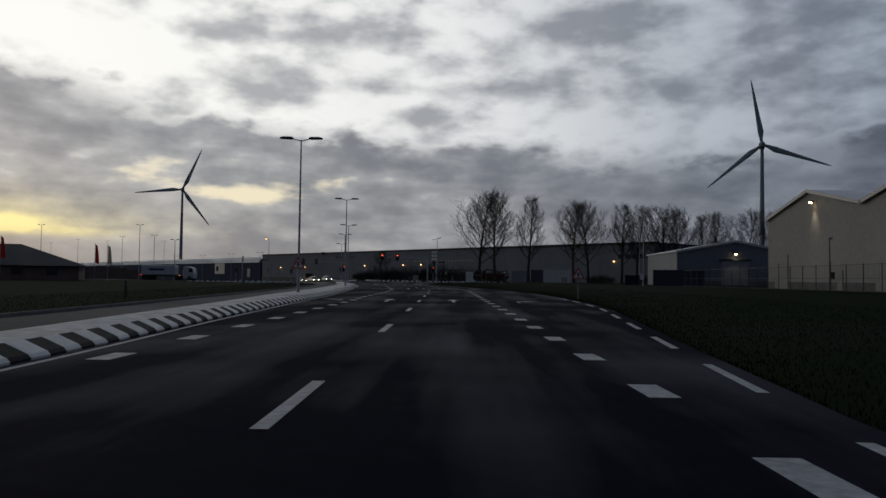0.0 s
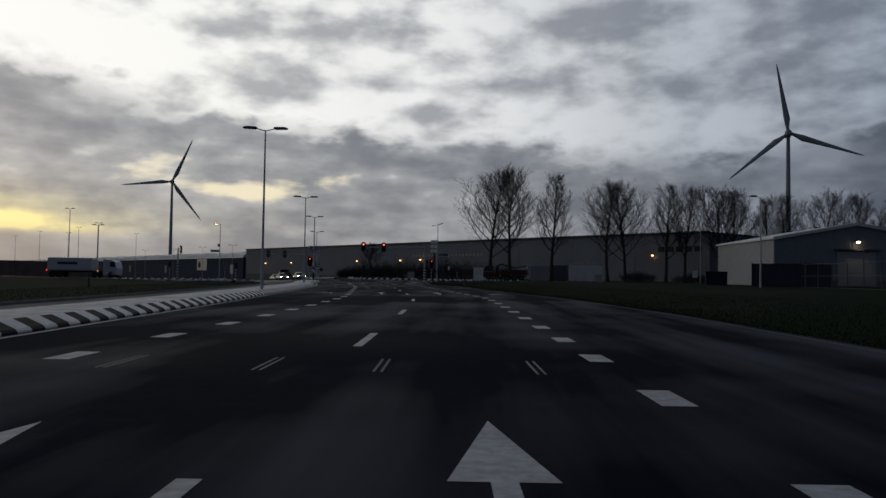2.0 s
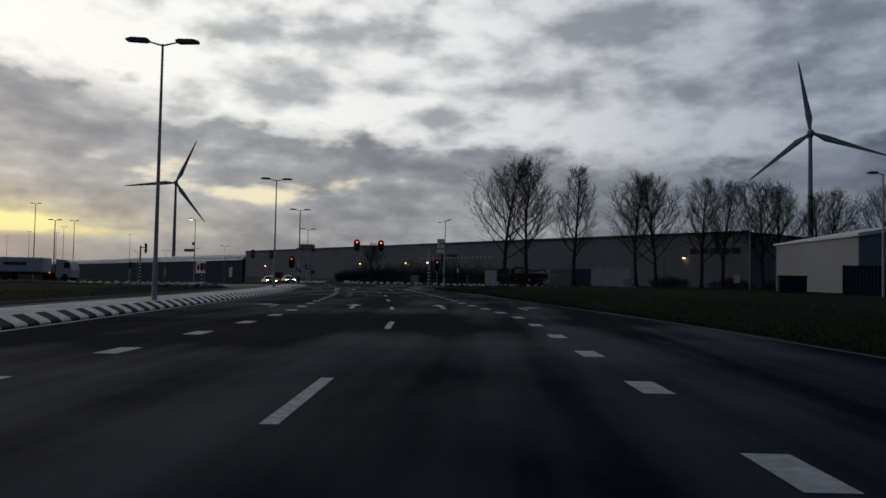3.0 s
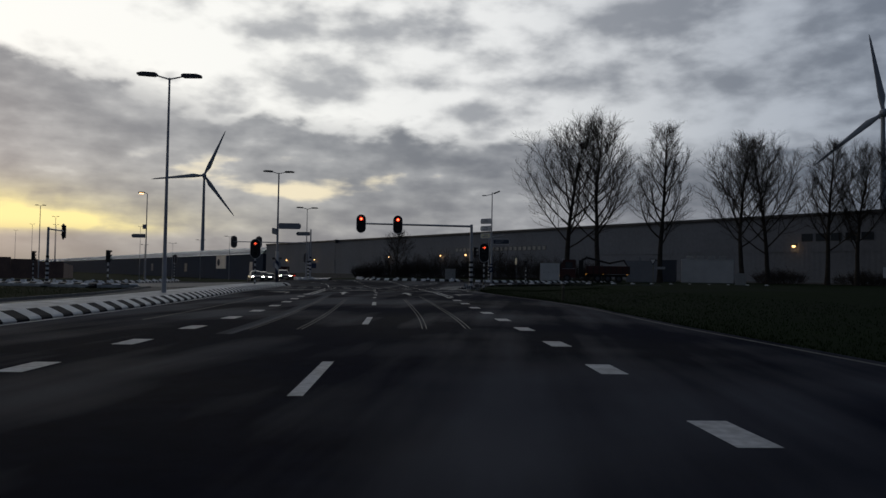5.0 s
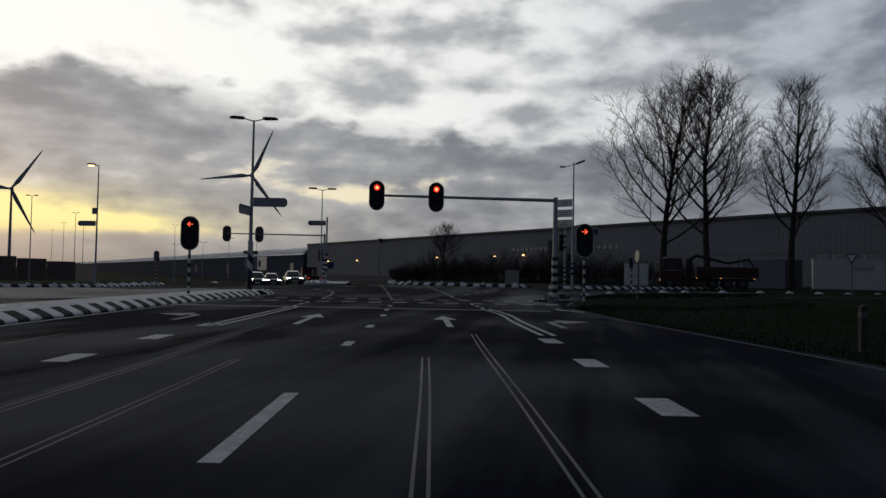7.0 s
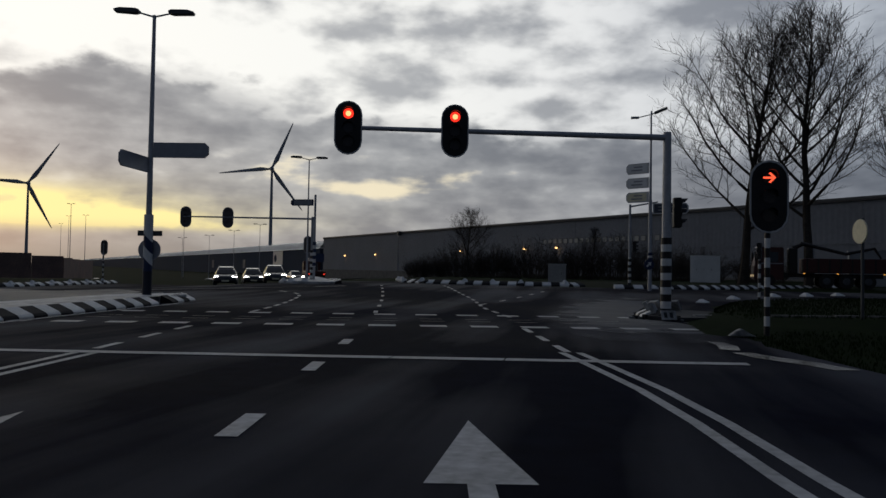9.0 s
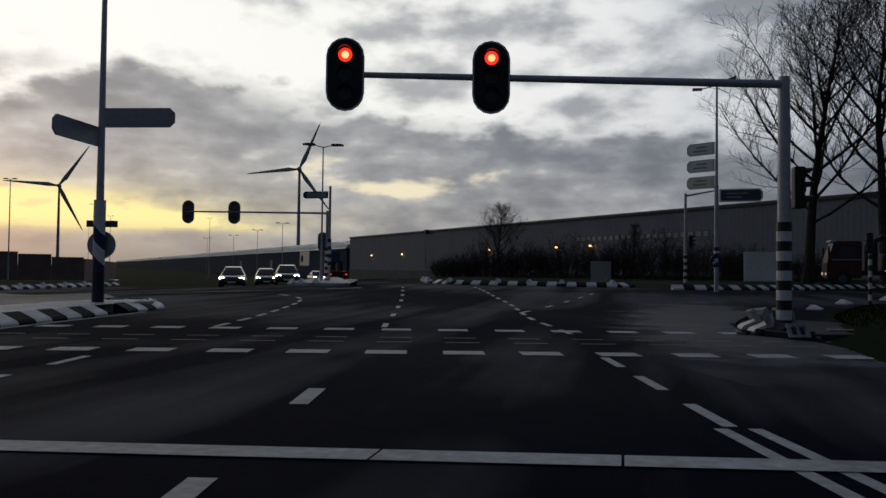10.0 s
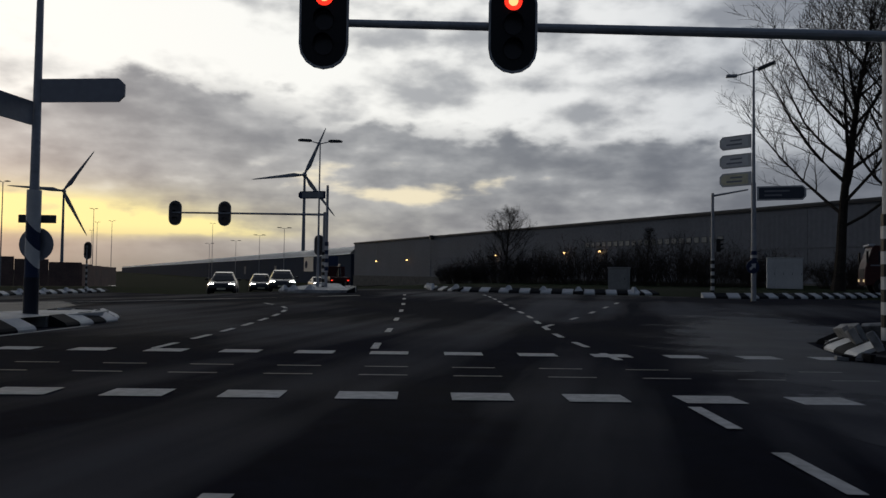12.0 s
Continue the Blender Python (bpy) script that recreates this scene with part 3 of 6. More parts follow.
def far_road(name, pts, half, label):
    """A road that follows the land: pts are (x, y) of its middle."""
    bm = bmesh.new()
    P = [Vector((*p, 0)) for p in pts]
    rows = []
    for i in range(len(P) - 1):
        n = max(2, int((P[i + 1] - P[i]).length / 2))
        for k in range(n):
            q = P[i].lerp(P[i + 1], k / n)
            d0 = (P[i + 1] - P[max(0, i - 1)] if k < n / 2 else P[min(len(P) - 1, i + 2)] - P[i]).normalized()
            s = Vector((-d0.y, d0.x, 0)) * half
            rows.append([bm.verts.new((v.x, v.y, ground_z(v.x, v.y) + 0.05)) for v in (q + s, q + s * 0.3, q - s * 0.3, q - s)])
    for a, b in zip(rows, rows[1:]):
        for j in range(3):
            bm.faces.new((a[j], a[j + 1], b[j + 1], b[j]))
    bmesh.ops.recalc_face_normals(bm, faces=bm.faces[:])
    structure(name, bm, "asphalt_old", label)


far_road("road_north", [(-33.8, 204.5), (-40, 220), (-52, 238), (-70, 250), (-100, 262), (-135, 272)], 4.2, "grey asphalt road curving away past the halls")
far_road("road_west", [(-69.5, 157.5), (-85, 159), (-135, 163)], 5.5, "grey asphalt side road leading to the yards")
bm = bmesh.new()
flat(bm, [(-5.66, 146.6), (-5.60, 145.9), (-5.66, 145.1), (-5.35, 145.0), (-5.25, 145.8), (-5.40, 146.5)], 0.012)
flat(bm, [(-5.55, 144.6), (-5.35, 143.9), (-4.85, 143.2), (-4.55, 142.6), (-4.2, 142.7), (-4.5, 143.5), (-4.95, 144.1), (-5.25, 144.7)], 0.012)
structure("puddle_water", bm, "puddle", "shallow rain puddle along the broken road edge")
bm = bmesh.new()
ribbon(bm, lambda y: line_at(OPPFAR, y), lambda y: line_at(KERB, y) - 0.6, list(np.arange(-40, 142.1, 2.0)), -0.010)
structure("road_opposite", bm, "asphalt_old", "paler asphalt of the opposite carriageway behind the median")
# thin sheet that carries the painted sheen before the island
bm = bmesh.new()
flat(bm, [(-9.8, 160), (-9.9, 154), (-9.0, 149), (-7.6, 146.1), (-5.3, 146.1), (-5.1, 150.0), (-5.6, 152.4), (-6.6, 153.8), (-6.5, 157.2), (-5.0, 158.4), (-3.9, 162), (-2.0, 167), (1.0, 172), (-6.0, 172.5), (-8.6, 167)], 0.002)
for cut in np.arange(147, 172, 1.5):
    bmesh.ops.bisect_plane(bm, geom=bm.verts[:] + bm.edges[:] + bm.faces[:], plane_co=(0, cut, 0), plane_no=(0, 1, 0))
for v in bm.verts:
    v.co.z += far_rise(v.co.x, v.co.y)
structure("road_island_sheen", bm, "asphalt_pale", "pale wet sheen painted on the asphalt in front of the traffic island")


# ---------------------------------------------------------------- road markings (thin coats of paint)
PAINT_Z = 0.004


def along(knots, y, side=0.0):
    x = line_at(knots, y)
    t = Vector((line_at(knots, y + 0.5) - line_at(knots, y - 0.5), 1.0, 0)).normalized()
    return Vector((x, y, 0)) + Vector((t.y, -t.x, 0)) * side, t


def stripe(name, knots, y0, y1, width, mat="paint", side=0.0, steps=2, z=PAINT_Z):
    bm = bmesh.new()
    lo, hi = [], []
    for y in np.linspace(y0, y1, steps):
        a, _ = along(knots, y, side - width / 2)
        b, _ = along(knots, y, side + width / 2)
        lo.append((a.x, a.y))
        hi.append((b.x, b.y))
    rows = [(bm.verts.new((*a, z + far_rise(*a))), bm.verts.new((*b, z + far_rise(*b)))) for a, b in zip(lo, hi)]
    for (a, b), (c, d) in zip(rows, rows[1:]):
        bm.faces.new((a, b, d, c))
    return part(name, bm, mat, road)


def quad_mark(name, pts, mat="paint", z=PAINT_Z):
    bm = bmesh.new()
    flat(bm, pts, z)
    for v in bm.verts:
        v.co.z += far_rise(v.co.x, v.co.y)
    return part(name, bm, mat, road)


def spaced(knots, i):
    return float(np.interp(i, [k[0] for k in knots], [k[1] for k in knots]))


for i in range(-1, 11):                           # 3 m dashes
    c = -5.4 if i < 0 else spaced([(0, 6.43), (1, 18.0), (2, 29.4), (3, 41.0), (4, 52.6), (5, 63.6), (6, 76.0), (8, 98.5), (9, 109.3), (10, 120.3)], i)
    stripe("lane_dash", CENTRE, c - 1.5, c + 1.5, 0.16)
for c in (127.55, 132.2, 137.1, 140.8, 144.15):
    stripe("lane_dash", CENTRE, c - 0.45, c + 0.45, 0.18, z=0.007)
for i in range(-3, 33):                           # short wide blocks
    c = 7.6 + 3.86 * i if i < 0 else spaced([(0, 7.6), (9, 42.2), (11, 49.9), (12, 53.3), (13, 57.0), (15, 65.0), (17, 73.2), (19, 81.6), (23, 95.85), (24, 100.0), (26, 107.4), (27, 110.9), (29, 118.2), (32, 129.6), (33, 133.3)], i)
    stripe("lane_block", BLOCKS, c - 0.52, c + 0.52, 0.36)
for i in range(-3, 33):
    c = 10.3 + 3.8 * i if i < 0 else spaced([(0, 10.3), (5, 29.3), (8, 40.85), (10, 48.9), (12, 56.4), (15, 67.8), (18, 79.9), (23, 98.6), (25, 105.7), (27, 113.0), (29, 120.4), (31, 127.6), (32, 131.2)], i)
    stripe("lane_block", LEFT, c - 0.52, c + 0.52, 0.36)
y = -9.6
while y < 50:
    stripe("edge_dash", EDGE, y, y + 3.0, 0.15, side=-0.15)
    y += 5.73
stripe("edge_line", EDGE, 50, 139, 0.11, "paint_faint", side=-0.12, steps=50)
stripe("edge_line", KERB, -40, 155.5, 0.12, side=0.22, steps=100)
for s in (-0.14, 0.14):
    stripe("double_line", [(131, -5.4), (136.1, -6.44), (139.5, -7.02), (143.7, -8.15)], 131, 143.7, 0.12, side=s, steps=8)
    stripe("double_line", [(131, -13.25), (136, -14.1), (141.4, -15.05)], 131, 141.2, 0.12, side=s, steps=8)


def stop_y(x):
    return 141.1 + (x + 16.0) * 0.18


for a, b in ((-20.2, -10.68), (-10.66, -9.06), (-9.04, -5.6)):
    quad_mark("stop_line", [(a, stop_y(a) - 0.15), (b, stop_y(b) - 0.15), (b, stop_y(b) + 0.15), (a, stop_y(a) + 0.15)], z=0.011)
CX, CY = Vector((0.9655, 0.2604, 0)), Vector((-0.2604, 0.9655, 0))


def crossing_mark(name, mid, w, d, mat="paint"):
    """A bar of the crossing, centred at mid, w along the crossing and d across it."""
    o = Vector((*mid, 0))
    q = [o + CX * a * w / 2 + CY * b * d / 2 for a, b in ((-1, -1), (1, -1), (1, 1), (-1, 1))]
    quad_mark(name, [(v.x, v.y) for v in q], mat)


for k in range(-8, 7):                            # two rows of blocks and the thin lines between them
    for (ox, oy), w, d, name, mat in (((-12.51, 148.18), 0.62, 0.48, "crossing_block", "paint"), ((-12.45, 152.58), 0.60, 0.46, "crossing_block", "paint"),
                                      ((-11.72, 150.02), 0.60, 0.06, "crossing_line", "paint_worn"), ((-11.94, 150.85), 0.58, 0.06, "crossing_line", "paint_worn")):
        crossing_mark(name, (ox + 1.132 * k, oy + 0.281 * k), w, d, mat)


def dashes(pts, n, ln, w, name="guide_dash"):
    ks = [(p[1], p[0]) for p in pts]
    y0, y1 = ks[0][0], ks[-1][0]
    for i in range(n):
        y = y0 + (y1 - y0) * i / n
        sx = abs(line_at(ks, y + 0.3) - line_at(ks, y - 0.3)) / 0.6
        stripe(name, ks, y, y + ln / math.hypot(1, sx), w, z=0.008)


dashes([(-8.2, 143.75), (-9.5, 149.3)], 3, 1.05, 0.13)
dashes([(-10.05, 152.5), (-10.7, 154.7), (-11.35, 156.9), (-12.73, 163.0), (-13.87, 167.1), (-16.0, 174.8), (-17.0, 178)], 13, 1.0, 0.13)
dashes([(-14.0, 152.8), (-14.4, 154.3), (-15.35, 158.1), (-17.5, 166.2), (-20.9, 178)], 7, 1.1, 0.13)
dashes([(-15.2, 141.7), (-15.76, 144.2), (-16.4, 147.2)], 3, 0.95, 0.13)
dashes([(-17.3, 151.6), (-17.86, 154.1), (-18.31, 155.9), (-19.2, 159.2), (-20.1, 162.2), (-21.2, 164.6), (-23.8, 167.4)], 9, 1.0, 0.13)
dashes([(-11.9, 159.3), (-11.5, 162.0), (-11.1, 165.0), (-10.1, 173.8)], 5, 0.9, 0.13)
# two thin pale strips across the junction's far side, in the paint_worn colour
quad_mark("edge_line", [(-21.5, 187.0), (-25.0, 193.3), (-30.2, 205), (-29.9, 205.1), (-24.7, 193.3), (-21.2, 187.0)], "paint_worn")
quad_mark("edge_line", [(-34.2, 160.8), (-28.3, 166.9), (-21.9, 173.7), (-21.6, 173.4), (-28.0, 166.5), (-33.8, 160.4)], "paint_worn")


def arrow(kind, x, y, lean, mat="paint"):
    """Painted lane arrow, 4.2 m long, seen along the lane."""
    if kind == "straight":
        pts = [(-0.085, -3.1), (0.085, -3.1), (0.085, 0.0), (0.35, 0.0), (0, 1.95), (-0.35, 0.0), (-0.085, 0.0)]
    else:
        pts = [(0.42, -2.3), (0.58, -2.3), (0.58, 0.1), (0.15, 0.62), (0.15, 1.2), (-0.75, 0.45), (0.15, -0.45), (0.15, 0.12), (0.42, -0.2)]
        if kind == "right":
            pts = [(-a, b) for a, b in pts][::-1]
    c, s = math.cos(lean), math.sin(lean)
    return quad_mark("lane_arrow", [(x + a * c - b * s, y + a * s + b * c) for a, b in pts], mat)


for kind, x, y, lean, mt in (("straight", 1.46, 42.6, 0.03, "paint"), ("straight", -2.17, 42.15, 0.03, "paint"), ("left", -5.3, 41.9, 0.06, "paint_worn"), ("right", 5.6, 42.2, 0.0, "paint_worn"),
                             ("straight", -8.46, 135.87, 0.2, "paint"), ("straight", -12.25, 135.2, 0.2, "paint"), ("left", -16.0, 134.6, 0.2, "paint_worn"), ("right", -5.0, 136.0, 0.2, "paint_worn"),
                             ("straight", -1.0, 90.8, 0.12, "paint"), ("straight", -4.7, 89.4, 0.12, "paint"), ("left", -8.4, 88.6, 0.13, "paint_worn"), ("right", 3.1, 90.6, 0.10, "paint_worn")):
    arrow(kind, x, y, lean, mt)
# sealed saw-cuts of the detection loops: pairs of thin lines along the lanes
for off, y0, y1 in ((1.42, 106.6, 125.5), (2.43, 106.8, 130.4), (-1.33, 106.0, 124.8), (-2.38, 105.7, 129.1)):
    for d in (-0.05, 0.05):
        stripe("loop_seal", CENTRE, y0, y1, 0.026, "seal", side=off + d, steps=14, z=0.002)
for w, off in ((0.34, -2.60), (0.14, -2.50)):        # pale worn strip along the seal
    stripe("worn_strip", CENTRE, 104.5, 132.0, w, "asphalt_band" if w > 0.2 else "asphalt_band_pale", side=off, steps=16, z=0.0012 + 0.0004 * (w < 0.2))
stripe("loop_seal", LEFT, 108, 128.0, 0.05, "seal", side=-1.9, steps=14, z=0.002)
for off in (-2.9, -0.9, 0.65, 2.75):
    for d in (-0.05, 0.05):
        stripe("loop_seal", CENTRE, 47.7, 49.2, 0.035, "seal", side=off + d, z=0.002)


# ---------------------------------------------------------------- median with its striped kerb
median = thing("median", "raised concrete median with a sloped kerb painted black and white", "traffic island", kind="structure")
bm = bmesh.new()
ys = list(np.arange(-40, 155.1, 2.5))
rows = []
for y in ys:
    k, w = line_at(KERB, y), med_width(y)
    rows.append([bm.verts.new((k - 0.40, y, 0.24)), bm.verts.new((k - 0.40 - w * 0.5, y, 0.275)), bm.verts.new((k - 0.40 - w, y, 0.24)), bm.verts.new((k - 0.50 - w, y, -0.05))])
for a, b in zip(rows, rows[1:]):
    for i in range(3):
        bm.faces.new((a[i], b[i], b[i + 1], a[i + 1]))
part("island_top", bm, "concrete", median, "pale weathered concrete paving with whitish stains")


def kerb_mesh(mat, ln, slope=0.40, high=0.25):
    bm = bmesh.new()
    pts = [(0.0, -0.03), (0.0, 0.035), (-0.05, 0.09), (-slope + 0.04, high - 0.015), (-slope, high), (-slope - 0.02, -0.03)]
    a = [bm.verts.new((x, 0.005, z)) for x, z in pts]
    b = [bm.verts.new((x, ln - 0.005, z)) for x, z in pts]
    bm.faces.new(a)
    bm.faces.new(b[::-1])
    for i in range(len(pts)):
        j = (i + 1) % len(pts)
        bm.faces.new((a[j], a[i], b[i], b[j]))
    bmesh.ops.recalc_face_normals(bm, faces=bm.faces[:])
    return mesh_of("kerb_block", bm, mat)


KB = [kerb_mesh("kerb_white", 0.58), kerb_mesh("kerb_black", 0.58)]


def kerb_run(parent, pts, first=0):
    """Kerb blocks end to end along a path of (x, y); the sloped face looks to the right of the way."""
    s, i = 0.0, first
    P = [Vector((*p, 0)) for p in pts]
    seg = [(b - a).length for a, b in zip(P, P[1:])]
    total = sum(seg)
    while s < total - 0.3:
        r, k = s, 0
        while k < len(seg) - 1 and r > seg[k]:
            r -= seg[k]
            k += 1
        d = (P[k + 1] - P[k]).normalized()
        o = P[k] + d * r
        piece("kerb_block", KB[i % 2], parent, Matrix.Translation((o.x, o.y, far_rise(o.x, o.y) + 0.004 * noise.noise((s, 1.3, 0)))) @ Matrix.Rotation(math.atan2(-d.x, d.y) + 0.012 * noise.noise((s, 7.1, 2)), 4, "Z"))
        s += 0.58
        i += 1


kerb_run(median, [(line_at(KERB, y), y) for y in np.arange(-2, 155.1, 3.0)])
NOSE = [(line_at(KERB, 155), 155.0), (-22.1, 156.9), (-22.65, 157.9), (-23.7, 158.0), (-24.3, 156.8)]
kerb_run(median, NOSE, 1)
bm = bmesh.new()
slab(bm, [(-22.2, 154.9), (-22.25, 156.8), (-22.75, 157.7), (-23.6, 157.75), (-24.2, 156.7), (-24.25, 154.9)], -0.05, 0.235)
part("nose", bm, "concrete", median)
bm = bmesh.new()
rows = []
for y in np.arange(-40, 140.1, 3):
    x = line_at(OPPFAR, y)
    rows.append([bm.verts.new((x + 0.02, y, -0.02)), bm.verts.new((x + 0.0, y, 0.10)), bm.verts.new((x - 0.16, y, 0.10)), bm.verts.new((x - 0.18, y, -0.05))])
for a, b in zip(rows, rows[1:]):
    for i in range(3):
        bm.faces.new((a[i], b[i], b[i + 1], a[i + 1]))
structure("kerb_verge", bm, "kerb_grey", "low grey concrete kerb along the verge")


# ---------------------------------------------------------------- street furniture
def lamp_head(bm, x0, x1, z, y=0.0):
    """A flat tapering lantern from x0 out to x1."""
    s = 1 if x1 > x0 else -1
    L = abs(x1 - x0)
    prof = [(0, 0.05), (0.12 * L, 0.09), (0.75 * L, 0.10), (L, 0.04), (0.97 * L, -0.03), (0.15 * L, -0.06), (0, -0.02)]
    pts = [(x0 + s * a, z + b) for a, b in prof]
    prism(bm, pts, 0.30, Matrix.Translation((0, y, 0)))


def double_lamp(x, y, turn, height=10.0, base_r=0.10, label="tall galvanised street lamp with two flat lanterns", z=0.2):
    o = thing("street_lamp", label, "street lamp", pose(x, y, z, 0, 0, turn), "double street lamps on the median")
    bm = bmesh.new()
    cyl(bm, base_r, base_r * 0.9, 1.6, None, 14)
    cyl(bm, base_r * 0.78, base_r * 0.42, height - z - 1.7, Matrix.Translation((0, 0, 1.6)), 14)
    part("pole", bm, "steel", o, smooth=False)
    bm = bmesh.new()
    for s in (-1, 1):
        bar(bm, (0, 0, height - z - 0.16), (s * 0.55, 0, height - z - 0.02), 0.035, 0.03)
    part("bracket", bm, "steel", o)
    for s in (-1, 1):
        bm = bmesh.new()
        lamp_head(bm, s * 0.5, s * 1.35, height - z + 0.0)
        part("lantern", bm, "steel_dark", o)
    return o


lamp_a = double_lamp(-8.37, 46.6, 2)
double_lamp(-11.3, 83.85, 6)
double_lamp(-16.78, 120.8, 12, 9.58)
lamp_d = double_lamp(-22.78, 155.1, 15, 10.0, 0.14, "street lamp with direction boards and a blue and white banded foot")
for x, y, h in ((-28.25, 184.2, 9.3), (-72, 272, 9.6), (-90.8, 299, 9.7), (-112, 327, 9.7), (-131, 346, 9.7)):
    double_lamp(x, y, 20, h, 0.09, z=ground_z(x, y))


def boards(bm, w, h, m):
    prism(bm, [(0, -h / 2), (w - 0.14, -h / 2), (w, -h / 4), (w, h / 4), (w - 0.14, h / 2), (0, h / 2)], 0.06, m)


# boards and bands on the pole at the median's nose
m = pose(0.10, 0, 5.03, 0, 0, -6)
bm = bmesh.new()
boards(bm, 1.92, 0.52, m)
part("direction_board", bm, "sign_back", lamp_d, "blank grey back of a direction board")
bm = bmesh.new()
boards(bm, 1.92, 0.52, pose(-0.06, -0.10, 4.50, 0, 0, 180 + 81))
part("direction_board", bm, "sign_back", lamp_d, "blank grey back of a direction board")
bm = bmesh.new()
prism(bm, [(a, b) for a, b in spin(0.38, 22)], 0.03, pose(0.0, 0.16, 1.60))
part("round_sign", bm, "sign_back", lamp_d, "dark back of a round traffic sign")
bm = bmesh.new()
box(bm, 0.82, 0.05, 0.18, pose(0.0, 0.17, 2.08))
part("bracket_bar", bm, "steel_dark", lamp_d)
bm = bmesh.new()
cyl(bm, 0.155, 0.155, 0.86, None, 16)
part("foot_band", bm, "foot_dark", lamp_d, "dark blue-black foot")
bm = bmesh.new()
rings = []
for z, slant in ((0.86, 0.0), (1.22, 0.17), (1.62, 0.17), (2.02, 0.17), (2.8, 0.0)):      # slanting bands
    rings.append([bm.verts.new((0.153 * math.cos(k * math.tau / 20), 0.153 * math.sin(k * math.tau / 20), z - slant * math.cos(k * math.tau / 20))) for k in range(20)])
for i, (lo, hi) in enumerate(zip(rings, rings[1:])):
    for k in range(20):
        bm.faces.new((lo[k], lo[(k + 1) % 20], hi[(k + 1) % 20], hi[k])).material_index = (1, 0, 1, 0)[i]
part("sleeve", bm, ["sign_white", "sign_blue"], lamp_d, "white and blue banded sleeve")


def warning_triangle(parent, z, y, size=0.90):
    h = size * 0.866
    tri = lambda s: [(-s / 2, -s * 0.2887), (s / 2, -s * 0.2887), (s * 0.02, s * 0.56), (-s * 0.02, s * 0.56)]
    bm = bmesh.new()
    prism(bm, tri(size), 0.025, pose(0, y, z))
    p = part("sign_plate", bm, "sign_red", parent, "red-bordered triangular warning plate")
    bm = bmesh.new()
    prism(bm, tri(size * 0.68), 0.006, pose(0, y - 0.018, z - 0.01))
    part("sign_field", bm, "sign_white", p)
    bm = bmesh.new()
    k = size / 0.9
    prism(bm, [(-0.035 * k, -0.16 * k), (0.035 * k, -0.16 * k), (0.035 * k, 0.10 * k), (0.085 * k, 0.10 * k), (0, 0.22 * k), (-0.085 * k, 0.10 * k), (-0.035 * k, 0.10 * k)], 0.004, pose(0, y - 0.025, z))
    prism(bm, [(-0.12 * k, -0.01 * k), (0.12 * k, -0.01 * k), (0.12 * k, 0.035 * k), (-0.12 * k, 0.035 * k)], 0.004, pose(0, y - 0.03, z))
    part("symbol", bm, "black", p, "black priority crossroads symbol")


warning_triangle(lamp_a, 1.82, -0.13)
o = thing("warning_sign", "red-bordered triangular crossroads warning sign on a weathered post", "road sign", pose(9.8, 51.0, ground_z(9.8, 51), 0, 0, -6), "crossroads warning signs")
bm = bmesh.new()
cyl(bm, 0.04, 0.04, 1.95, None, 10)
part("post", bm, "post_green", o)
warning_triangle(o, 1.62, -0.06)


# ---------------------------------------------------------------- traffic signals
def banded(parent, r, top, first=0.0, step=0.2, seg=14, name="band"):
    z, i = first, 0
    while z < top - 0.01:
        bm = bmesh.new()
        cyl(bm, r, r, min(step, top - z), Matrix.Translation((0, 0, z)), seg)
        part(name, bm, "band_white" if i % 2 else "band_black", parent)
        z += step
        i += 1


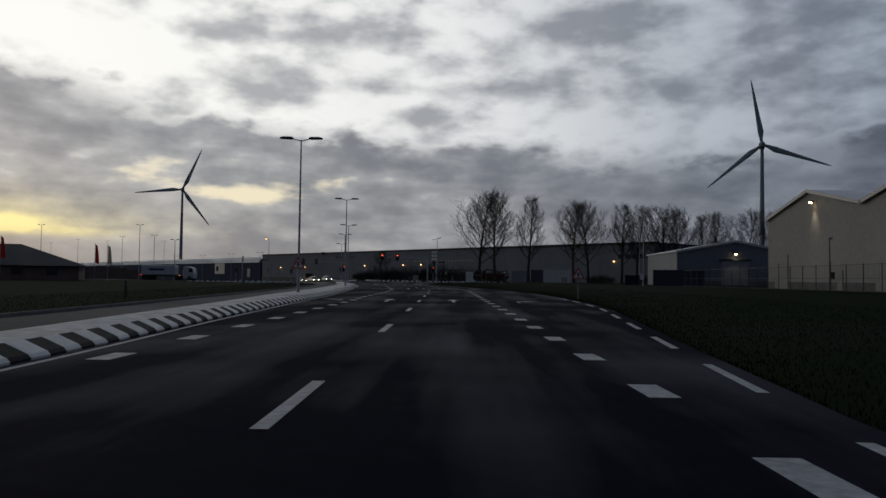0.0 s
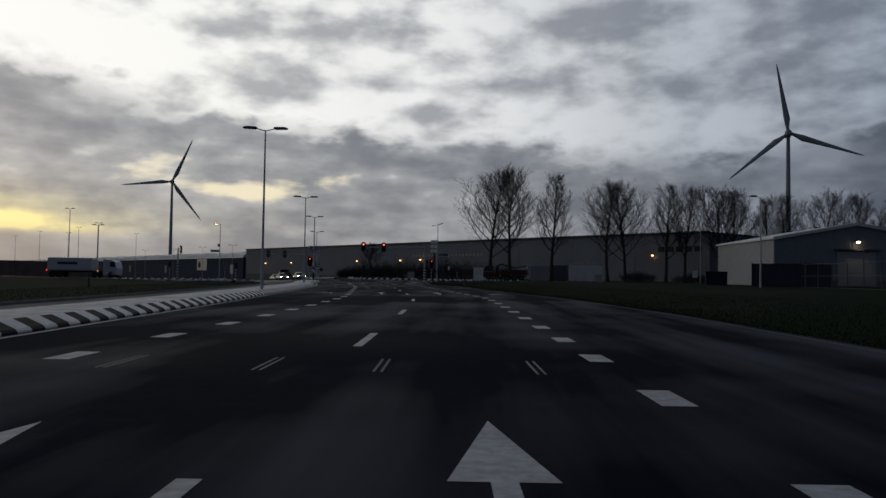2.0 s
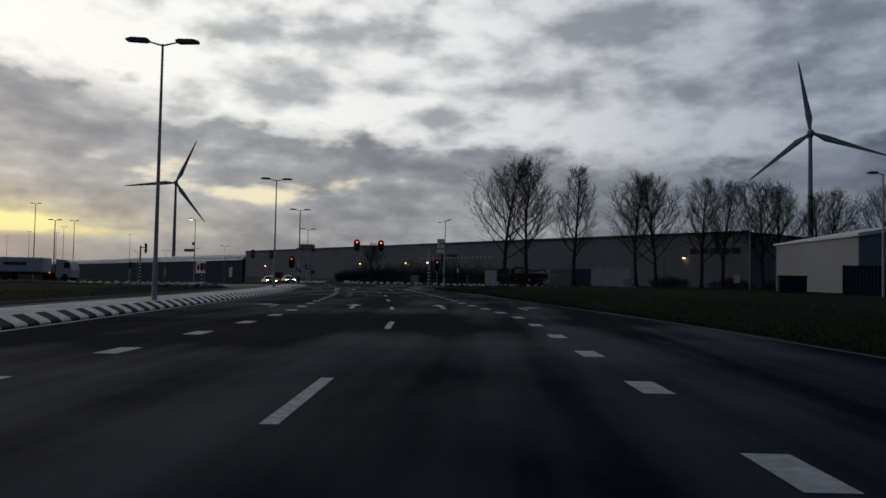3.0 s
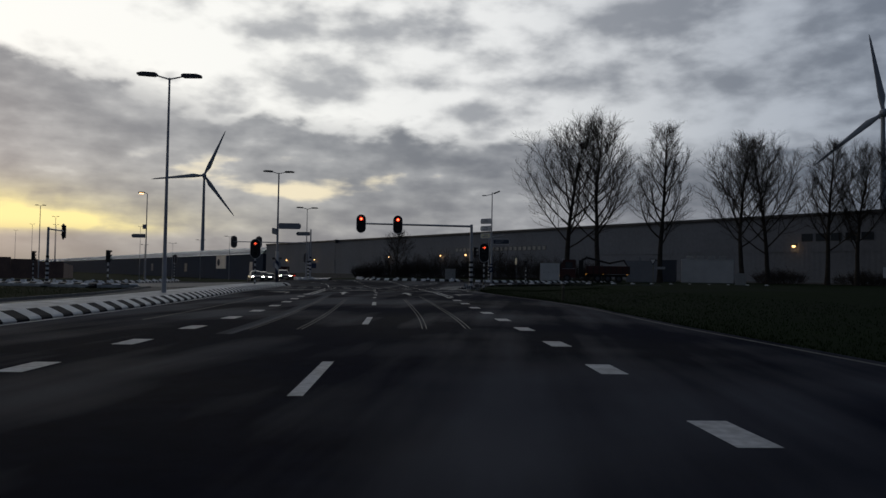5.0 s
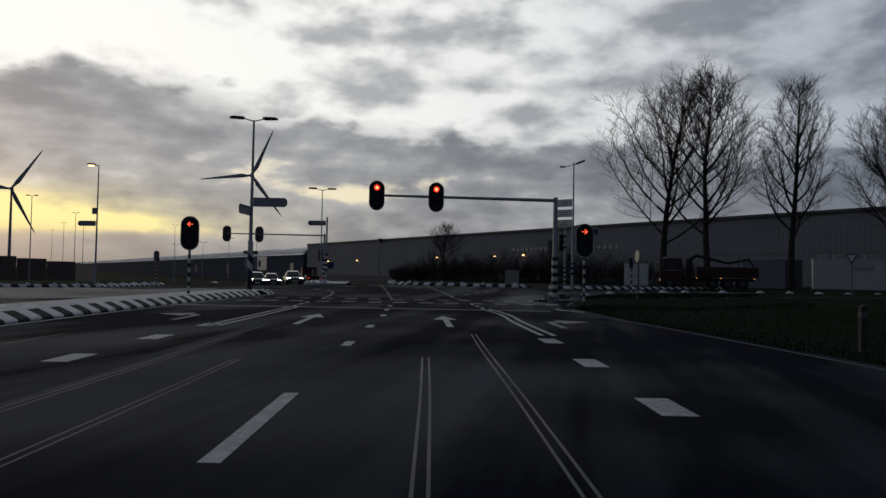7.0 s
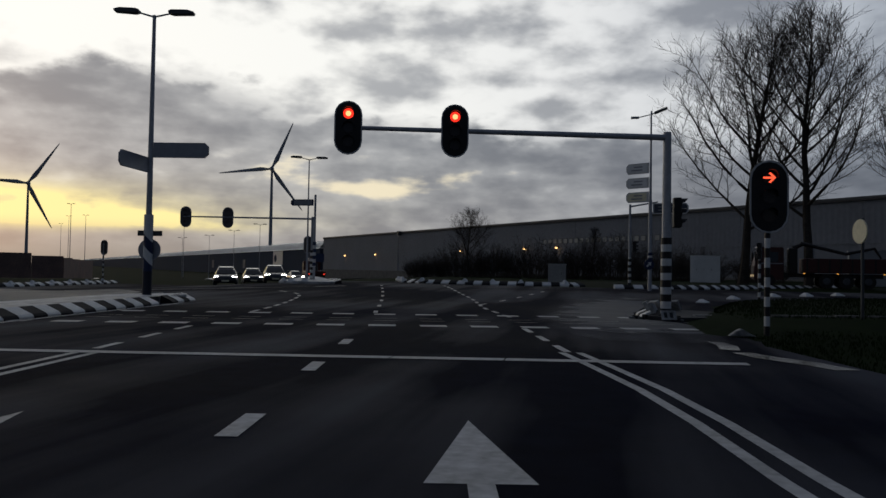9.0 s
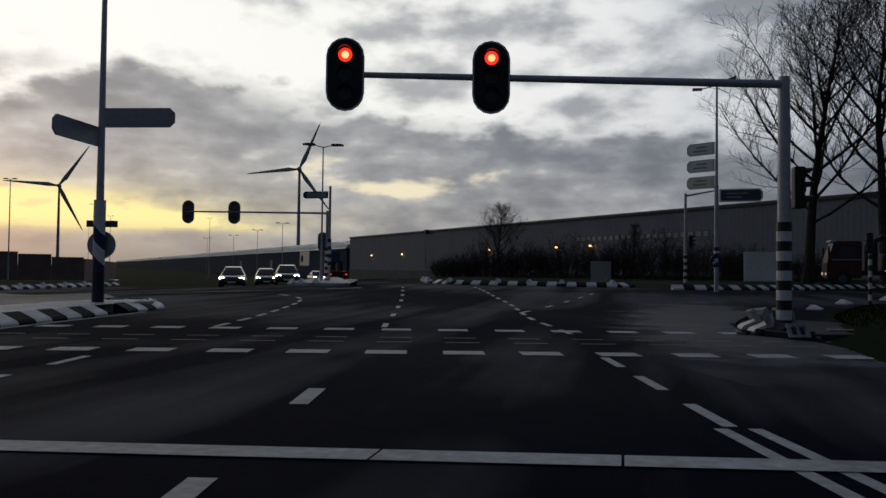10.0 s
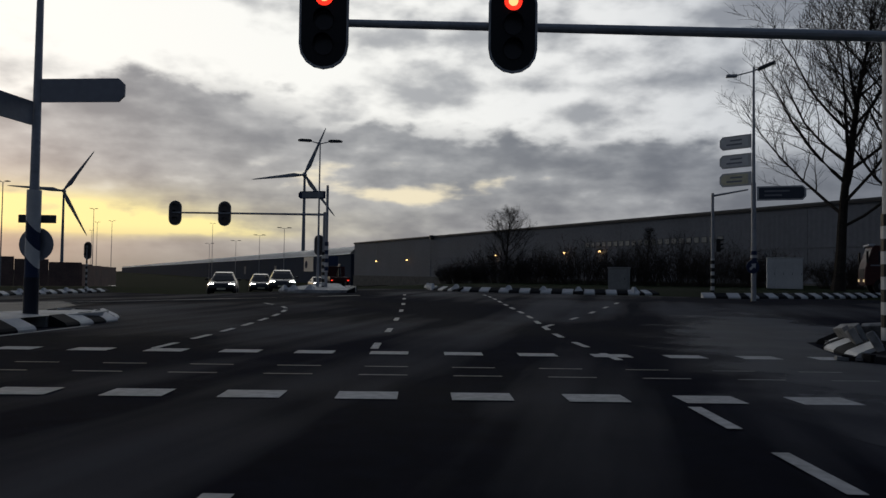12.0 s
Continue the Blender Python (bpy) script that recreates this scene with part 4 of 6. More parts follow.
def signal_head(parent, m, lit=None, w=0.80, h=1.55, lens=0.15, back=False, board=True):
    """A three-lens head on a round-ended backing board; lit: None, 'disc', 'left' or 'right'. It looks along -y."""
    if board:
        bm = bmesh.new()
        prism(bm, capsule(w, h, 9), 0.03, m)
        p = part("backing_board", bm, "board_back" if back else "housing", parent)
        bm = bmesh.new()
        o, i = capsule(w, h, 9), capsule(w - 0.07, h - 0.07, 9)
        for k in range(len(o)):
            j = (k + 1) % len(o)
            for s in (-1, 1):
                q = [m @ Vector((a, s * 0.021, b)) for a, b in (o[k], o[j], i[j], i[k])]
                bm.faces.new([bm.verts.new(v) for v in (q if s < 0 else q[::-1])])
        part("rim", bm, "board_rim", p, "pale rim")
    else:
        p = parent
    bm = bmesh.new()
    box(bm, w * 0.46, 0.22, h * 0.78, m @ Matrix.Translation((0, 0.06 if back else 0.10, -h * 0.39)), 0.03)
    hs = part("housing", bm, "housing" if not back else "board_back", p)
    for k, z in enumerate((h * 0.26, 0.0, -h * 0.26)):
        on = lit and k == 0
        f = m @ Matrix.Translation((0, -0.022, z))
        bm = bmesh.new()
        prism(bm, spin(lens, 18), 0.02, f)
        part("lens", bm, "lens_off", hs)
        if on and lit == "disc":
            bm = bmesh.new()
            prism(bm, spin(lens * 0.98, 18), 0.01, f @ Matrix.Translation((0, -0.016, 0)))
            prism(bm, spin(lens * 0.52, 14), 0.01, f @ Matrix.Translation((0, -0.022, 0)), 1)
            part("lit_lens", bm, ["red_on", "red_core"], hs, "glowing red lamp")
        elif on:
            s = 1 if lit == "right" else -1
            bm = bmesh.new()
            g = f @ Matrix.Translation((0, -0.016, 0))
            r, t = lens * 0.9, lens * 0.26
            prism(bm, [(s * a, b) for a, b in ((-r, -t / 2), (r * 0.45, -t / 2), (r * 0.45, t / 2), (-r, t / 2))][::s], 0.01, g)
            for q in (1, -1):
                prism(bm, [(s * a, q * b) for a, b in ((r, 0), (r * 0.15, r * 0.85), (r * -0.15, r * 0.7), (r * 0.62, 0))][::s * q], 0.01, g @ Matrix.Translation((0, -0.003 * q, 0)))
            part("lit_arrow", bm, "arrow_on", hs, "glowing red arrow")
        bm = bmesh.new()                           # hood over the lens
        n = 9
        a = [(lens * 1.12 * math.cos(t), lens * 1.12 * math.sin(t)) for t in np.linspace(0, math.pi, n)]
        rows = []
        for xx, zz in a:
            rows.append((bm.verts.new(f @ Vector((xx, 0, zz))), bm.verts.new(f @ Vector((xx, -0.20 * (0.35 + 0.65 * zz / (lens * 1.12)), zz)))))
        for (v0, v1), (v2, v3) in zip(rows, rows[1:]):
            bm.faces.new((v0, v1, v3, v2))
        part("hood", bm, "housing", hs)


def gantry(x, y, turn, reach, heads, height, lit, back=False, label="", r=0.14, bands=2.3, slip=0.0, group="signal gantries"):
    """A post with a long arm to its left (local -x) that carries signal heads."""
    o = thing("signal_gantry", label, "traffic signal", pose(x, y, 0.05 + far_rise(x, y), 0, 0, turn), group)
    bm = bmesh.new()
    cyl(bm, r, r * 0.78, height + 0.16, None, 16)
    part("post", bm, "steel", o)
    bm = bmesh.new()
    bar(bm, (0, 0, height), (-reach, 0, height - slip), r * 0.62, r * 0.42, 12)
    part("arm", bm, "steel", o)
    banded(o, r * 1.06, bands, 0.0, 0.21)
    for hx in heads:
        signal_head(o, pose(-hx, -0.10 if not back else 0.08, height - 0.02 - slip * hx / reach, 0, 0, 0), lit, back=back)
    return o


near = gantry(-5.69, 154.8, 15.5, 9.3, (6.35, 9.42), 5.28, "disc", label="signal post with a long arm carrying two red signals", r=0.15)
signal_head(near, pose(0.42, 0.0, 3.05, 0, 0, 80), None, 0.62, 1.15, 0.12, board=False)
far = gantry(-28.2, 185.0, 14, 9.4, (6.2, 9.25), 4.6, None, back=True, label="far signal post with a long arm seen from behind", r=0.12)
signal_head(far, pose(-0.32, 0.1, 2.7, 0, 0, 0), None, 0.62, 1.3, 0.11, back=True)


def post_signal(x, y, turn, z, lit, label, back=False, w=0.78, h=1.5, board=True, lens=0.14, base=0.05):
    o = thing("post_signal", label, "traffic signal", pose(x, y, base + far_rise(x, y), 0, 0, turn), "signals on posts")
    bm = bmesh.new()
    cyl(bm, 0.055, 0.05, z + 0.3, None, 12)
    part("post", bm, "steel", o)
    banded(o, 0.058, z - h / 2, 0.0, 0.2, 12)
    signal_head(o, pose(0, -0.08 if not back else 0.08, z - base), lit, w, h, lens, back, board)
    return o


post_signal(-4.3, 148.0, 6, 2.90, "right", "right-turn signal with a red arrow on a striped post")
post_signal(-21.3, 145.2, 20, 2.90, "left", "left-turn signal with a red arrow on a striped post", base=0.2)
post_signal(-46.9, 187.2, 0, 2.95, None, "signal on a striped post seen from behind", back=True, w=0.62, h=1.25)
post_signal(-30.5, 141.0, 75, 2.12, None, "signal on a striped post seen from the side", w=0.5, h=1.1, board=False, lens=0.11)
post_signal(-44.9, 154.3, 75, 2.3, None, "signal on a striped post seen from the side", w=0.5, h=1.1, board=False, lens=0.11)
left_arm = gantry(-43.7, 154.5, -75, 4.65, (4.5,), 4.7, None, label="dark signal gantry over the side road", r=0.13)
post_signal(-0.9, 165.7, -20, 2.2, None, "slim striped signal post beside the verge", w=0.4, h=0.9, board=False, lens=0.1)
o = gantry(-5.3, 186.5, 184, 1.9, (), 5.55, None, label="striped post with a short bracket to the lamp post", r=0.10, bands=2.0, slip=-0.35, group="brackets")
signal_head(o, pose(-0.42, 0.0, 2.75, 0, 0, -110), None, 0.4, 0.95, 0.10, board=False)


# lamp post with route boards across the junction
o = thing("sign_pole", "slim lamp post with three route boards and a direction board", "sign pole", pose(-4.65, 176.2, 0.24, 0, 0, 0))
bm = bmesh.new()
cyl(bm, 0.11, 0.10, 5.2, None, 12)
cyl(bm, 0.075, 0.045, 5.1, Matrix.Translation((0, 0, 5.2)), 12)
part("pole", bm, "steel", o)
bm = bmesh.new()
bar(bm, (0, 0, 10.1), (-0.75, 0.1, 9.95), 0.03)
bar(bm, (0, 0, 10.1), (0.5, 0, 10.35), 0.03)
box(bm, 0.45, 0.25, 0.10, pose(-0.9, 0.1, 9.9))
part("bracket", bm, "steel", o)
bm = bmesh.new()
box(bm, 0.75, 0.34, 0.13, pose(0.55, 0, 10.25, 0, -22, 0), 0.03)
part("lantern", bm, "steel_dark", o)
for z, mt in ((7.05, "board_pale"), (6.22, "board_pale"), (5.40, "sign_yellow")):
    bm = bmesh.new()
    mm = pose(-0.10, 0.0, z, 0, 0, 180 - 34)
    boards(bm, 1.45, 0.60, mm)
    b = part("route_board", bm, "sign_white", o)
    bm = bmesh.new()
    prism(bm, [(0.12, -0.23), (1.27, -0.23), (1.37, -0.12), (1.37, 0.12), (1.27, 0.23), (0.12, 0.23)], 0.075, mm)
    part("board_face", bm, mt, b)
    bm = bmesh.new()
    for zz, ww in ((0.09, 0.55), (-0.09, 0.72)):
        prism(bm, [(0.4, zz - 0.035), (0.4 + ww, zz - 0.035), (0.4 + ww, zz + 0.035), (0.4, zz + 0.035)], 0.082, mm)
    part("lettering_bar", bm, "sign_back", b)
mm = pose(0.12, -0.05, 4.72, 0, 0, -8)
bm = bmesh.new()
boards(bm, 1.95, 0.62, mm)
b = part("direction_board", bm, "sign_white", o)
bm = bmesh.new()
prism(bm, [(0.08, -0.25), (1.8, -0.25), (1.88, -0.14), (1.88, 0.14), (1.8, 0.25), (0.08, 0.25)], 0.075, mm)
part("board_face", bm, "board_navy", b)
bm = bmesh.new()
for zz, ww in ((0.09, 1.0), (-0.09, 0.7)):
    prism(bm, [(0.3, zz - 0.035), (0.3 + ww, zz - 0.035), (0.3 + ww, zz + 0.035), (0.3, zz + 0.035)], 0.082, mm)
part("lettering_bar", bm, "sign_panel", b)
bm = bmesh.new()
cyl(bm, 0.13, 0.13, 0.9, Matrix.Translation((0, 0, 1.3)), 14)
bs = part("sleeve", bm, "sign_white", o, "blue and white sleeve")
for z in (1.35, 1.75, 2.05):
    bm = bmesh.new()
    cyl(bm, 0.134, 0.134, 0.18, Matrix.Translation((0, 0, z)), 14)
    part("stripe", bm, "sign_blue", bs)
bm = bmesh.new()
prism(bm, spin(0.3, 20), 0.03, pose(-0.06, -0.16, 1.55, 0, 0, 20))
part("round_sign", bm, "sign_blue", o, "round blue sign with a white arrow")
bm = bmesh.new()
prism(bm, [(-0.05, -0.18), (0.05, -0.18), (0.05, 0.02), (0.14, 0.02), (0, 0.2), (-0.14, 0.02), (-0.05, 0.02)], 0.01, pose(-0.06, -0.185, 1.55, 0, 45, 20))
part("arrow", bm, "sign_white", o)

# direction board and sleeve by the far gantry
o = thing("sign_pole", "post with a pale direction board beside the far gantry", "sign pole", pose(-28.0, 184.3, 0.4))
bm = bmesh.new()
cyl(bm, 0.09, 0.08, 6.2, Matrix.Translation((0.25, 0, 0)), 12)
part("pole", bm, "steel", o)
mm = pose(0.15, -0.1, 5.62, 0, 0, 180)
bm = bmesh.new()
boards(bm, 1.75, 0.46, mm)
b = part("direction_board", bm, "sign_blue", o)
bm = bmesh.new()
prism(bm, [(0.12, -0.17), (1.5, -0.17), (1.5, 0.17), (0.12, 0.17)], 0.075, mm)
part("board_face", bm, "sign_panel", b)
for z in (1.0, 1.5, 2.0, 2.5):
    bm = bmesh.new()
    cyl(bm, 0.125, 0.125, 0.25, Matrix.Translation((0.25, 0, z)), 12)
    part("stripe", bm, "sign_blue", o)
bm = bmesh.new()
cyl(bm, 0.12, 0.12, 1.8, Matrix.Translation((0.25, 0, 0.95)), 12)
part("sleeve", bm, "sign_white", o)
bm = bmesh.new()
box(bm, 0.6, 0.04, 0.6, pose(0.75, -0.1, 1.3))
part("square_sign", bm, "sign_blue", o)


def single_lamp(x, y, h, turn, on=False, double=False, label="", z=0.0, mid=None, r=0.085):
    o = thing("street_lamp", label or "slim galvanised street lamp", "street lamp", pose(x, y, z, 0, 0, turn), "street lamps")
    bm = bmesh.new()
    cyl(bm, r, r * 0.5, h, None, 10)
    part("pole", bm, "steel", o)
    for s in ((-1, 1) if double else (-1,)):
        bm = bmesh.new()
        bar(bm, (0, 0, h - 0.05), (s * 0.4, 0, h + 0.05), 0.03)
        lamp_head(bm, s * 0.35, s * 1.0, h + 0.06)
        b = part("lantern", bm, "steel_dark", o)
        if on:
            bm = bmesh.new()
            box(bm, 0.42, 0.24, 0.09, pose(s * 0.68, 0, h - 0.07), 0.03)
            part("glowing_lens", bm, "lamp_on", b, "lit orange lamp")
    if mid:
        bm = bmesh.new()
        boards(bm, 1.55, 0.42, pose(-0.08, -0.05, mid, 0, 0, 180))
        part("direction_board", bm, "sign_back", o)
        bm = bmesh.new()
        box(bm, 0.42, 0.12, 0.5, pose(-0.15, -0.1, mid + 0.75))
        part("box", bm, "sign_back", o)
    return o


single_lamp(-42.4, 170.2, 9.6, 0, True, False, "slim street lamp lit orange with a board below", mid=4.9)
for x, y, h in ((-84, 198, 14.2), (-63, 168, 9.0), (-92, 227, 13.0), (-135, 300, 16), (-160, 340, 16), (-150, 380, 18), (-190, 372, 18), (-230, 420, 18), (-120, 215, 15), (-100, 160, 15)):
    gz = ground_z(x, y) - 0.03
    single_lamp(x, y, h - gz, 10, False, True, "tall yard lamp mast with two lanterns", z=gz, r=0.11)
single_lamp(26.9, 106.7, 8.0, 0, False, False, "slim street lamp with a boxy lantern at a verge", z=ground_z(26.9, 106.7))
single_lamp(41.0, 172, 11.0, 200, False, False, "slim street lamp with a boxy lantern at a verge")


# give-way sign and small posts in the right verge
o = thing("give_way_sign", "inverted triangular sign on a post seen against hedges", "road sign", pose(10.2, 158.6, ground_z(10.2, 158.6) - 0.03, 0, 0, -30))
bm = bmesh.new()
cyl(bm, 0.035, 0.035, 2.25, None, 10)
part("post", bm, "post_green", o)
bm = bmesh.new()
prism(bm, [(-0.31, 0.21), (-0.30, 0.24), (0.30, 0.24), (0.31, 0.21), (0.02, -0.29), (-0.02, -0.29)], 0.03, pose(0, -0.06, 2.02))
part("plate", bm, "board_navy", o)
bm = bmesh.new()
prism(bm, [(-0.22, 0.18), (0.22, 0.18), (0.0, -0.18)], 0.01, pose(0, -0.085, 2.02))
part("sign_field", bm, "sign_white", o)
bm = bmesh.new()
box(bm, 0.95, 0.04, 0.22, pose(0.6, -0.02, 1.35))
part("name_board", bm, "sign_panel", o)


o = thing("round_sign", "pale yellow round sign on a slim striped post", "road sign", pose(-1.8, 150.2, ground_z(-1.8, 150.2) - 0.03, 0, 0, -76))
bm = bmesh.new()
cyl(bm, 0.035, 0.035, 2.3, None, 10)
part("post", bm, "steel_dark", o)
bm = bmesh.new()
prism(bm, spin(0.28, 20), 0.03, pose(0, -0.06, 2.0))
part("plate", bm, "sign_yellow", o)


def marker_post(x, y):
    o = thing("marker_post", "weathered yellowish marker post standing in the grass", "marker post", pose(x, y, ground_z(x, y) - 0.05, 0, 0, 12), "marker posts")
    bm = bmesh.new()
    prism(bm, [(-0.06, 0), (0.06, 0), (0.06, 0.82), (0.03, 0.92), (-0.06, 0.88)], 0.10)
    part("post", bm, "dry", o)
    bm = bmesh.new()
    box(bm, 0.125, 0.105, 0.10, pose(0, 0, 0.68))
    part("reflector_band", bm, "kerb_grey", o)


for x, y in ((0.6, 129.8), (-15.5, 38), (-24, 88)):
    marker_post(x, y)


# ---------------------------------------------------------------- islands, far kerbs and guide blocks
def wedge_mesh():
    bm = bmesh.new()
    lo = [(-0.24, -0.17), (0.24, -0.17), (0.24, 0.17), (-0.24, 0.17)]
    hi = [(-0.07, 0.0), (0.05, 0.0), (0.05, 0.09), (-0.07, 0.09)]
    a = [bm.verts.new((x, y, -0.02)) for x, y in lo]
    b = [bm.verts.new((x, y, 0.06)) for x, y in lo]
    c = [bm.verts.new((x, y, 0.33)) for x, y in hi]
    for p, q in ((a, b), (b, c)):
        for i in range(4):
            bm.faces.new((p[i], p[(i + 1) % 4], q[(i + 1) % 4], q[i]))
    bm.faces.new(c)
    bm.faces.new(a[::-1])
    return mesh_of("guide_block", bm, "kerb_white")


WEDGE = wedge_mesh()


def wedges(pts, step, group, z=0.08, tall=1.0):
    P = [Vector((*p, 0)) for p in pts]
    i = 0
    for a, b in zip(P, P[1:]):
        d = b - a
        n = max(1, int(d.length / step))
        for k in range(n):
            q = a + d * (k / n)
            ob = new("guide_block", WEDGE)
            ob.matrix_world = pose(q.x, q.y, z + far_rise(q.x, q.y), 0, 0, math.degrees(math.atan2(d.y, d.x)) + 8 * noise.noise((q.x * 3, q.y * 3, 0))) @ Matrix.Diagonal((1, 1, tall * 0.9 + 0.2 * abs(noise.noise((q.x, 4, 1))), 1))
            tagged(ob, "white painted concrete wedge guide block on a kerb", "guide block", group)
            i += 1


FARK = [(-22.6, 188.5), (-21.4, 185.0), (-19.4, 182.8), (-16.3, 182.2), (-12.5, 182.0), (-9.6, 182.4), (-8.2, 184.0)]
NEARK = [(-6.5, 178.6), (-5.0, 178.9), (-2.8, 180.4), (-0.4, 182.8), (4.4, 188.4), (12, 196)]
far_kerb = thing("kerb_far", "black and white kerb along the far side of the crossroads", "kerb", kind="structure")
kerb_run(far_kerb, FARK)
right_kerb = thing("kerb_right", "black and white kerb of the side road past the crossing", "kerb", kind="structure")
kerb_run(right_kerb, NEARK)
wedges([(x, y + 0.35) for x, y in FARK], 1.75, "white guide blocks of the far kerb")
isl = thing("traffic_island", "low concrete island round the signal post with tumbled kerb blocks", "traffic island", kind="structure")
bm = bmesh.new()
slab(bm, [(-6.35, 153.6), (-5.5, 153.0), (-3.6, 153.6), (-3.2, 154.9), (-4.2, 157.2), (-5.3, 158.0), (-6.3, 156.6)], -0.05, 0.10)
part("island_top", bm, "asphalt_old", isl)
kerb_run(isl, [(-5.2, 158.3), (-6.1, 157.3), (-6.5, 155.9), (-6.45, 154.4), (-5.95, 153.3)], 1)
for x, y, a in ((-6.1, 155.0, 80), (-6.05, 155.8, 95), (-5.75, 156.6, 120), (-5.2, 157.2, 150), (-6.0, 154.2, 70)):
    bm = bmesh.new()
    box(bm, 0.46, 0.12, 0.36, pose(x, y, 0.10, -30, 6, a), 0.02)
    part("guide_plate", bm, "plate_dirty", isl, "tilted white concrete guide plate")
bm = bmesh.new()
slab(bm, [(-5.0, 154.0), (-3.3, 154.3), (-3.3, 154.36), (-5.0, 154.25)], 0.0, 0.13)
part("edge_slab", bm, "plate_dirty", isl)
rng = random.Random(8)
for k in range(9):                                 # small broken pieces at the nose
    bm = bmesh.new()
    box(bm, rng.uniform(0.14, 0.3), rng.uniform(0.08, 0.16), rng.uniform(0.05, 0.13), pose(-6.75 + 0.16 * k + rng.uniform(-0.1, 0.1), 153.9 - 0.10 * k + rng.uniform(-0.15, 0.15), 0.0, 0, rng.uniform(-14, 14), rng.uniform(0, 180)), 0.012)
    part("rubble", bm, "kerb_black" if k % 2 else "plate_dirty", isl)
bm = bmesh.new()
box(bm, 0.42, 0.03, 0.30, pose(-5.75, 152.95, 0.03, -35, 0, 12), 0.01)
np_ = part("base_plate", bm, "plate_dirty", isl, "fallen white plate with dark marks")
bm = bmesh.new()
for xx in (-0.09, 0.07):
    box(bm, 0.09, 0.032, 0.17, pose(-5.75, 152.95, 0.03, -35, 0, 12) @ pose(xx, -0.004, 0.06))
part("lettering_bar", bm, "black", np_)

wedges([(-4.0, 159.6), (-2.4, 163), (-0.3, 165.8), (2.9, 168.2), (8.2, 170.2), (26, 172)], 1.9, "white guide blocks of the grass corner", 0.27, 0.42)
corner = thing("kerb_corner", "loose pale broken kerb stone on the grass corner", "kerb", kind="structure")
bm = bmesh.new()
prism(bm, [(-0.42, 0.0), (0.38, 0.0), (0.10, 0.10), (-0.05, 0.20), (-0.20, 0.14)], 0.22, pose(-4.75, 148.1, 0.02, 0, 0, 8) @ Matrix.Diagonal((0.7, 0.8, 0.8, 1)))
bmesh.ops.bevel(bm, geom=bm.edges[:], offset=0.02, segments=1, affect="EDGES")
part("loose_stone", bm, "plate_dirty", corner)
bm = bmesh.new()
for x in np.arange(-3.6, 9.9, 1.5):
    slab(bm, [(x, 151.6 + 0.17 * x - 0.17), (x + 1.46, 151.6 + 0.17 * x + 0.08), (x + 1.46, 151.85 + 0.17 * x + 0.08), (x, 151.85 + 0.17 * x - 0.17)], ground_z(x + 0.7, 151.6 + 0.17 * x) - 0.06, ground_z(x + 0.7, 151.6 + 0.17 * x) + 0.0)
structure("pavement_strip", bm, "kerb_grey", "narrow concrete strip across the grass")
LI = [(-27.3, 177.0), (-25.9, 176.0), (-24.2, 175.9), (-23.5, 176.6), (-24.4, 179.3), (-27.0, 185.5), (-30.5, 194), (-33.5, 201), (-34.6, 200.4), (-31.4, 190), (-28.9, 182)]
isl2 = thing("traffic_island", "long pale median island past the crossroads", "traffic island", kind="structure")
bm = bmesh.new()
slab(bm, LI, -0.05, 0.42)
part("island_top", bm, "concrete", isl2)
kerb_run(isl2, [(-23.5, 176.6), (-24.4, 179.3), (-27.0, 185.5), (-30.5, 194)][::-1], 0)
wedges([(-27.0, 176.9), (-26.2, 176.3), (-24.4, 176.2)], 0.8, "white guide blocks of the island nose")
LK = [(-58, 163.8), (-50.2, 166.3), (-46.7, 171.5), (-45.7, 176), (-46.5, 183), (-47.4, 190.2)]
lk = thing("kerb_side_road", "black and white kerb along the side road", "kerb", kind="structure")
kerb_run(lk, LK, 0)
wedges([(x - 0.3, y + 0.15) for x, y in LK], 1.9, "white guide blocks of the side road")
LI3 = [(-41, 141.5), (-34, 142.4), (-29.2, 141.6), (-27.6, 139.8), (-30, 137.6), (-36, 138.4), (-41, 139.6)]
isl3 = thing("traffic_island", "pale island with white blocks at the side road", "traffic island", kind="structure")
bm = bmesh.new()
slab(bm, LI3, -0.05, 0.16)
part("island_top", bm, "concrete", isl3)
kerb_run(isl3, [(-27.6, 139.8), (-30, 137.6), (-36, 138.4), (-41, 139.6)][::-1], 0)
wedges([(-40, 140.6), (-34, 140.4), (-29, 139.6)], 1.2, "white guide blocks of the side island")


# ---------------------------------------------------------------- cabinets
def cabinet(x, y, w, d, h, turn, mat, label, louvres=3):
    o = thing("utility_cabinet", label, "cabinet", pose(x, y, ground_z(x, y) - 0.03, 0, 0, turn))
    bm = bmesh.new()
    box(bm, w, d, h - 0.08, None, 0.02)
    part("body", bm, mat, o)
    bm = bmesh.new()
    box(bm, w + 0.08, d + 0.08, 0.08, Matrix.Translation((0, 0, h - 0.075)), 0.02)
    part("lid", bm, mat, o)
    for k in range(louvres):
        bm = bmesh.new()
        box(bm, w / louvres - 0.06, 0.03, h - 0.35, pose(-w / 2 + w * (k + 0.5) / louvres, -d / 2 - 0.012, 0.12), 0.008)
        dd = part("door", bm, mat, o)
        bm = bmesh.new()
        box(bm, 0.03, 0.03, 0.16, pose(-w / 2 + w * (k + 0.85) / louvres, -d / 2 - 0.04, h * 0.45))
        part("handle", bm, "steel_dark", dd)


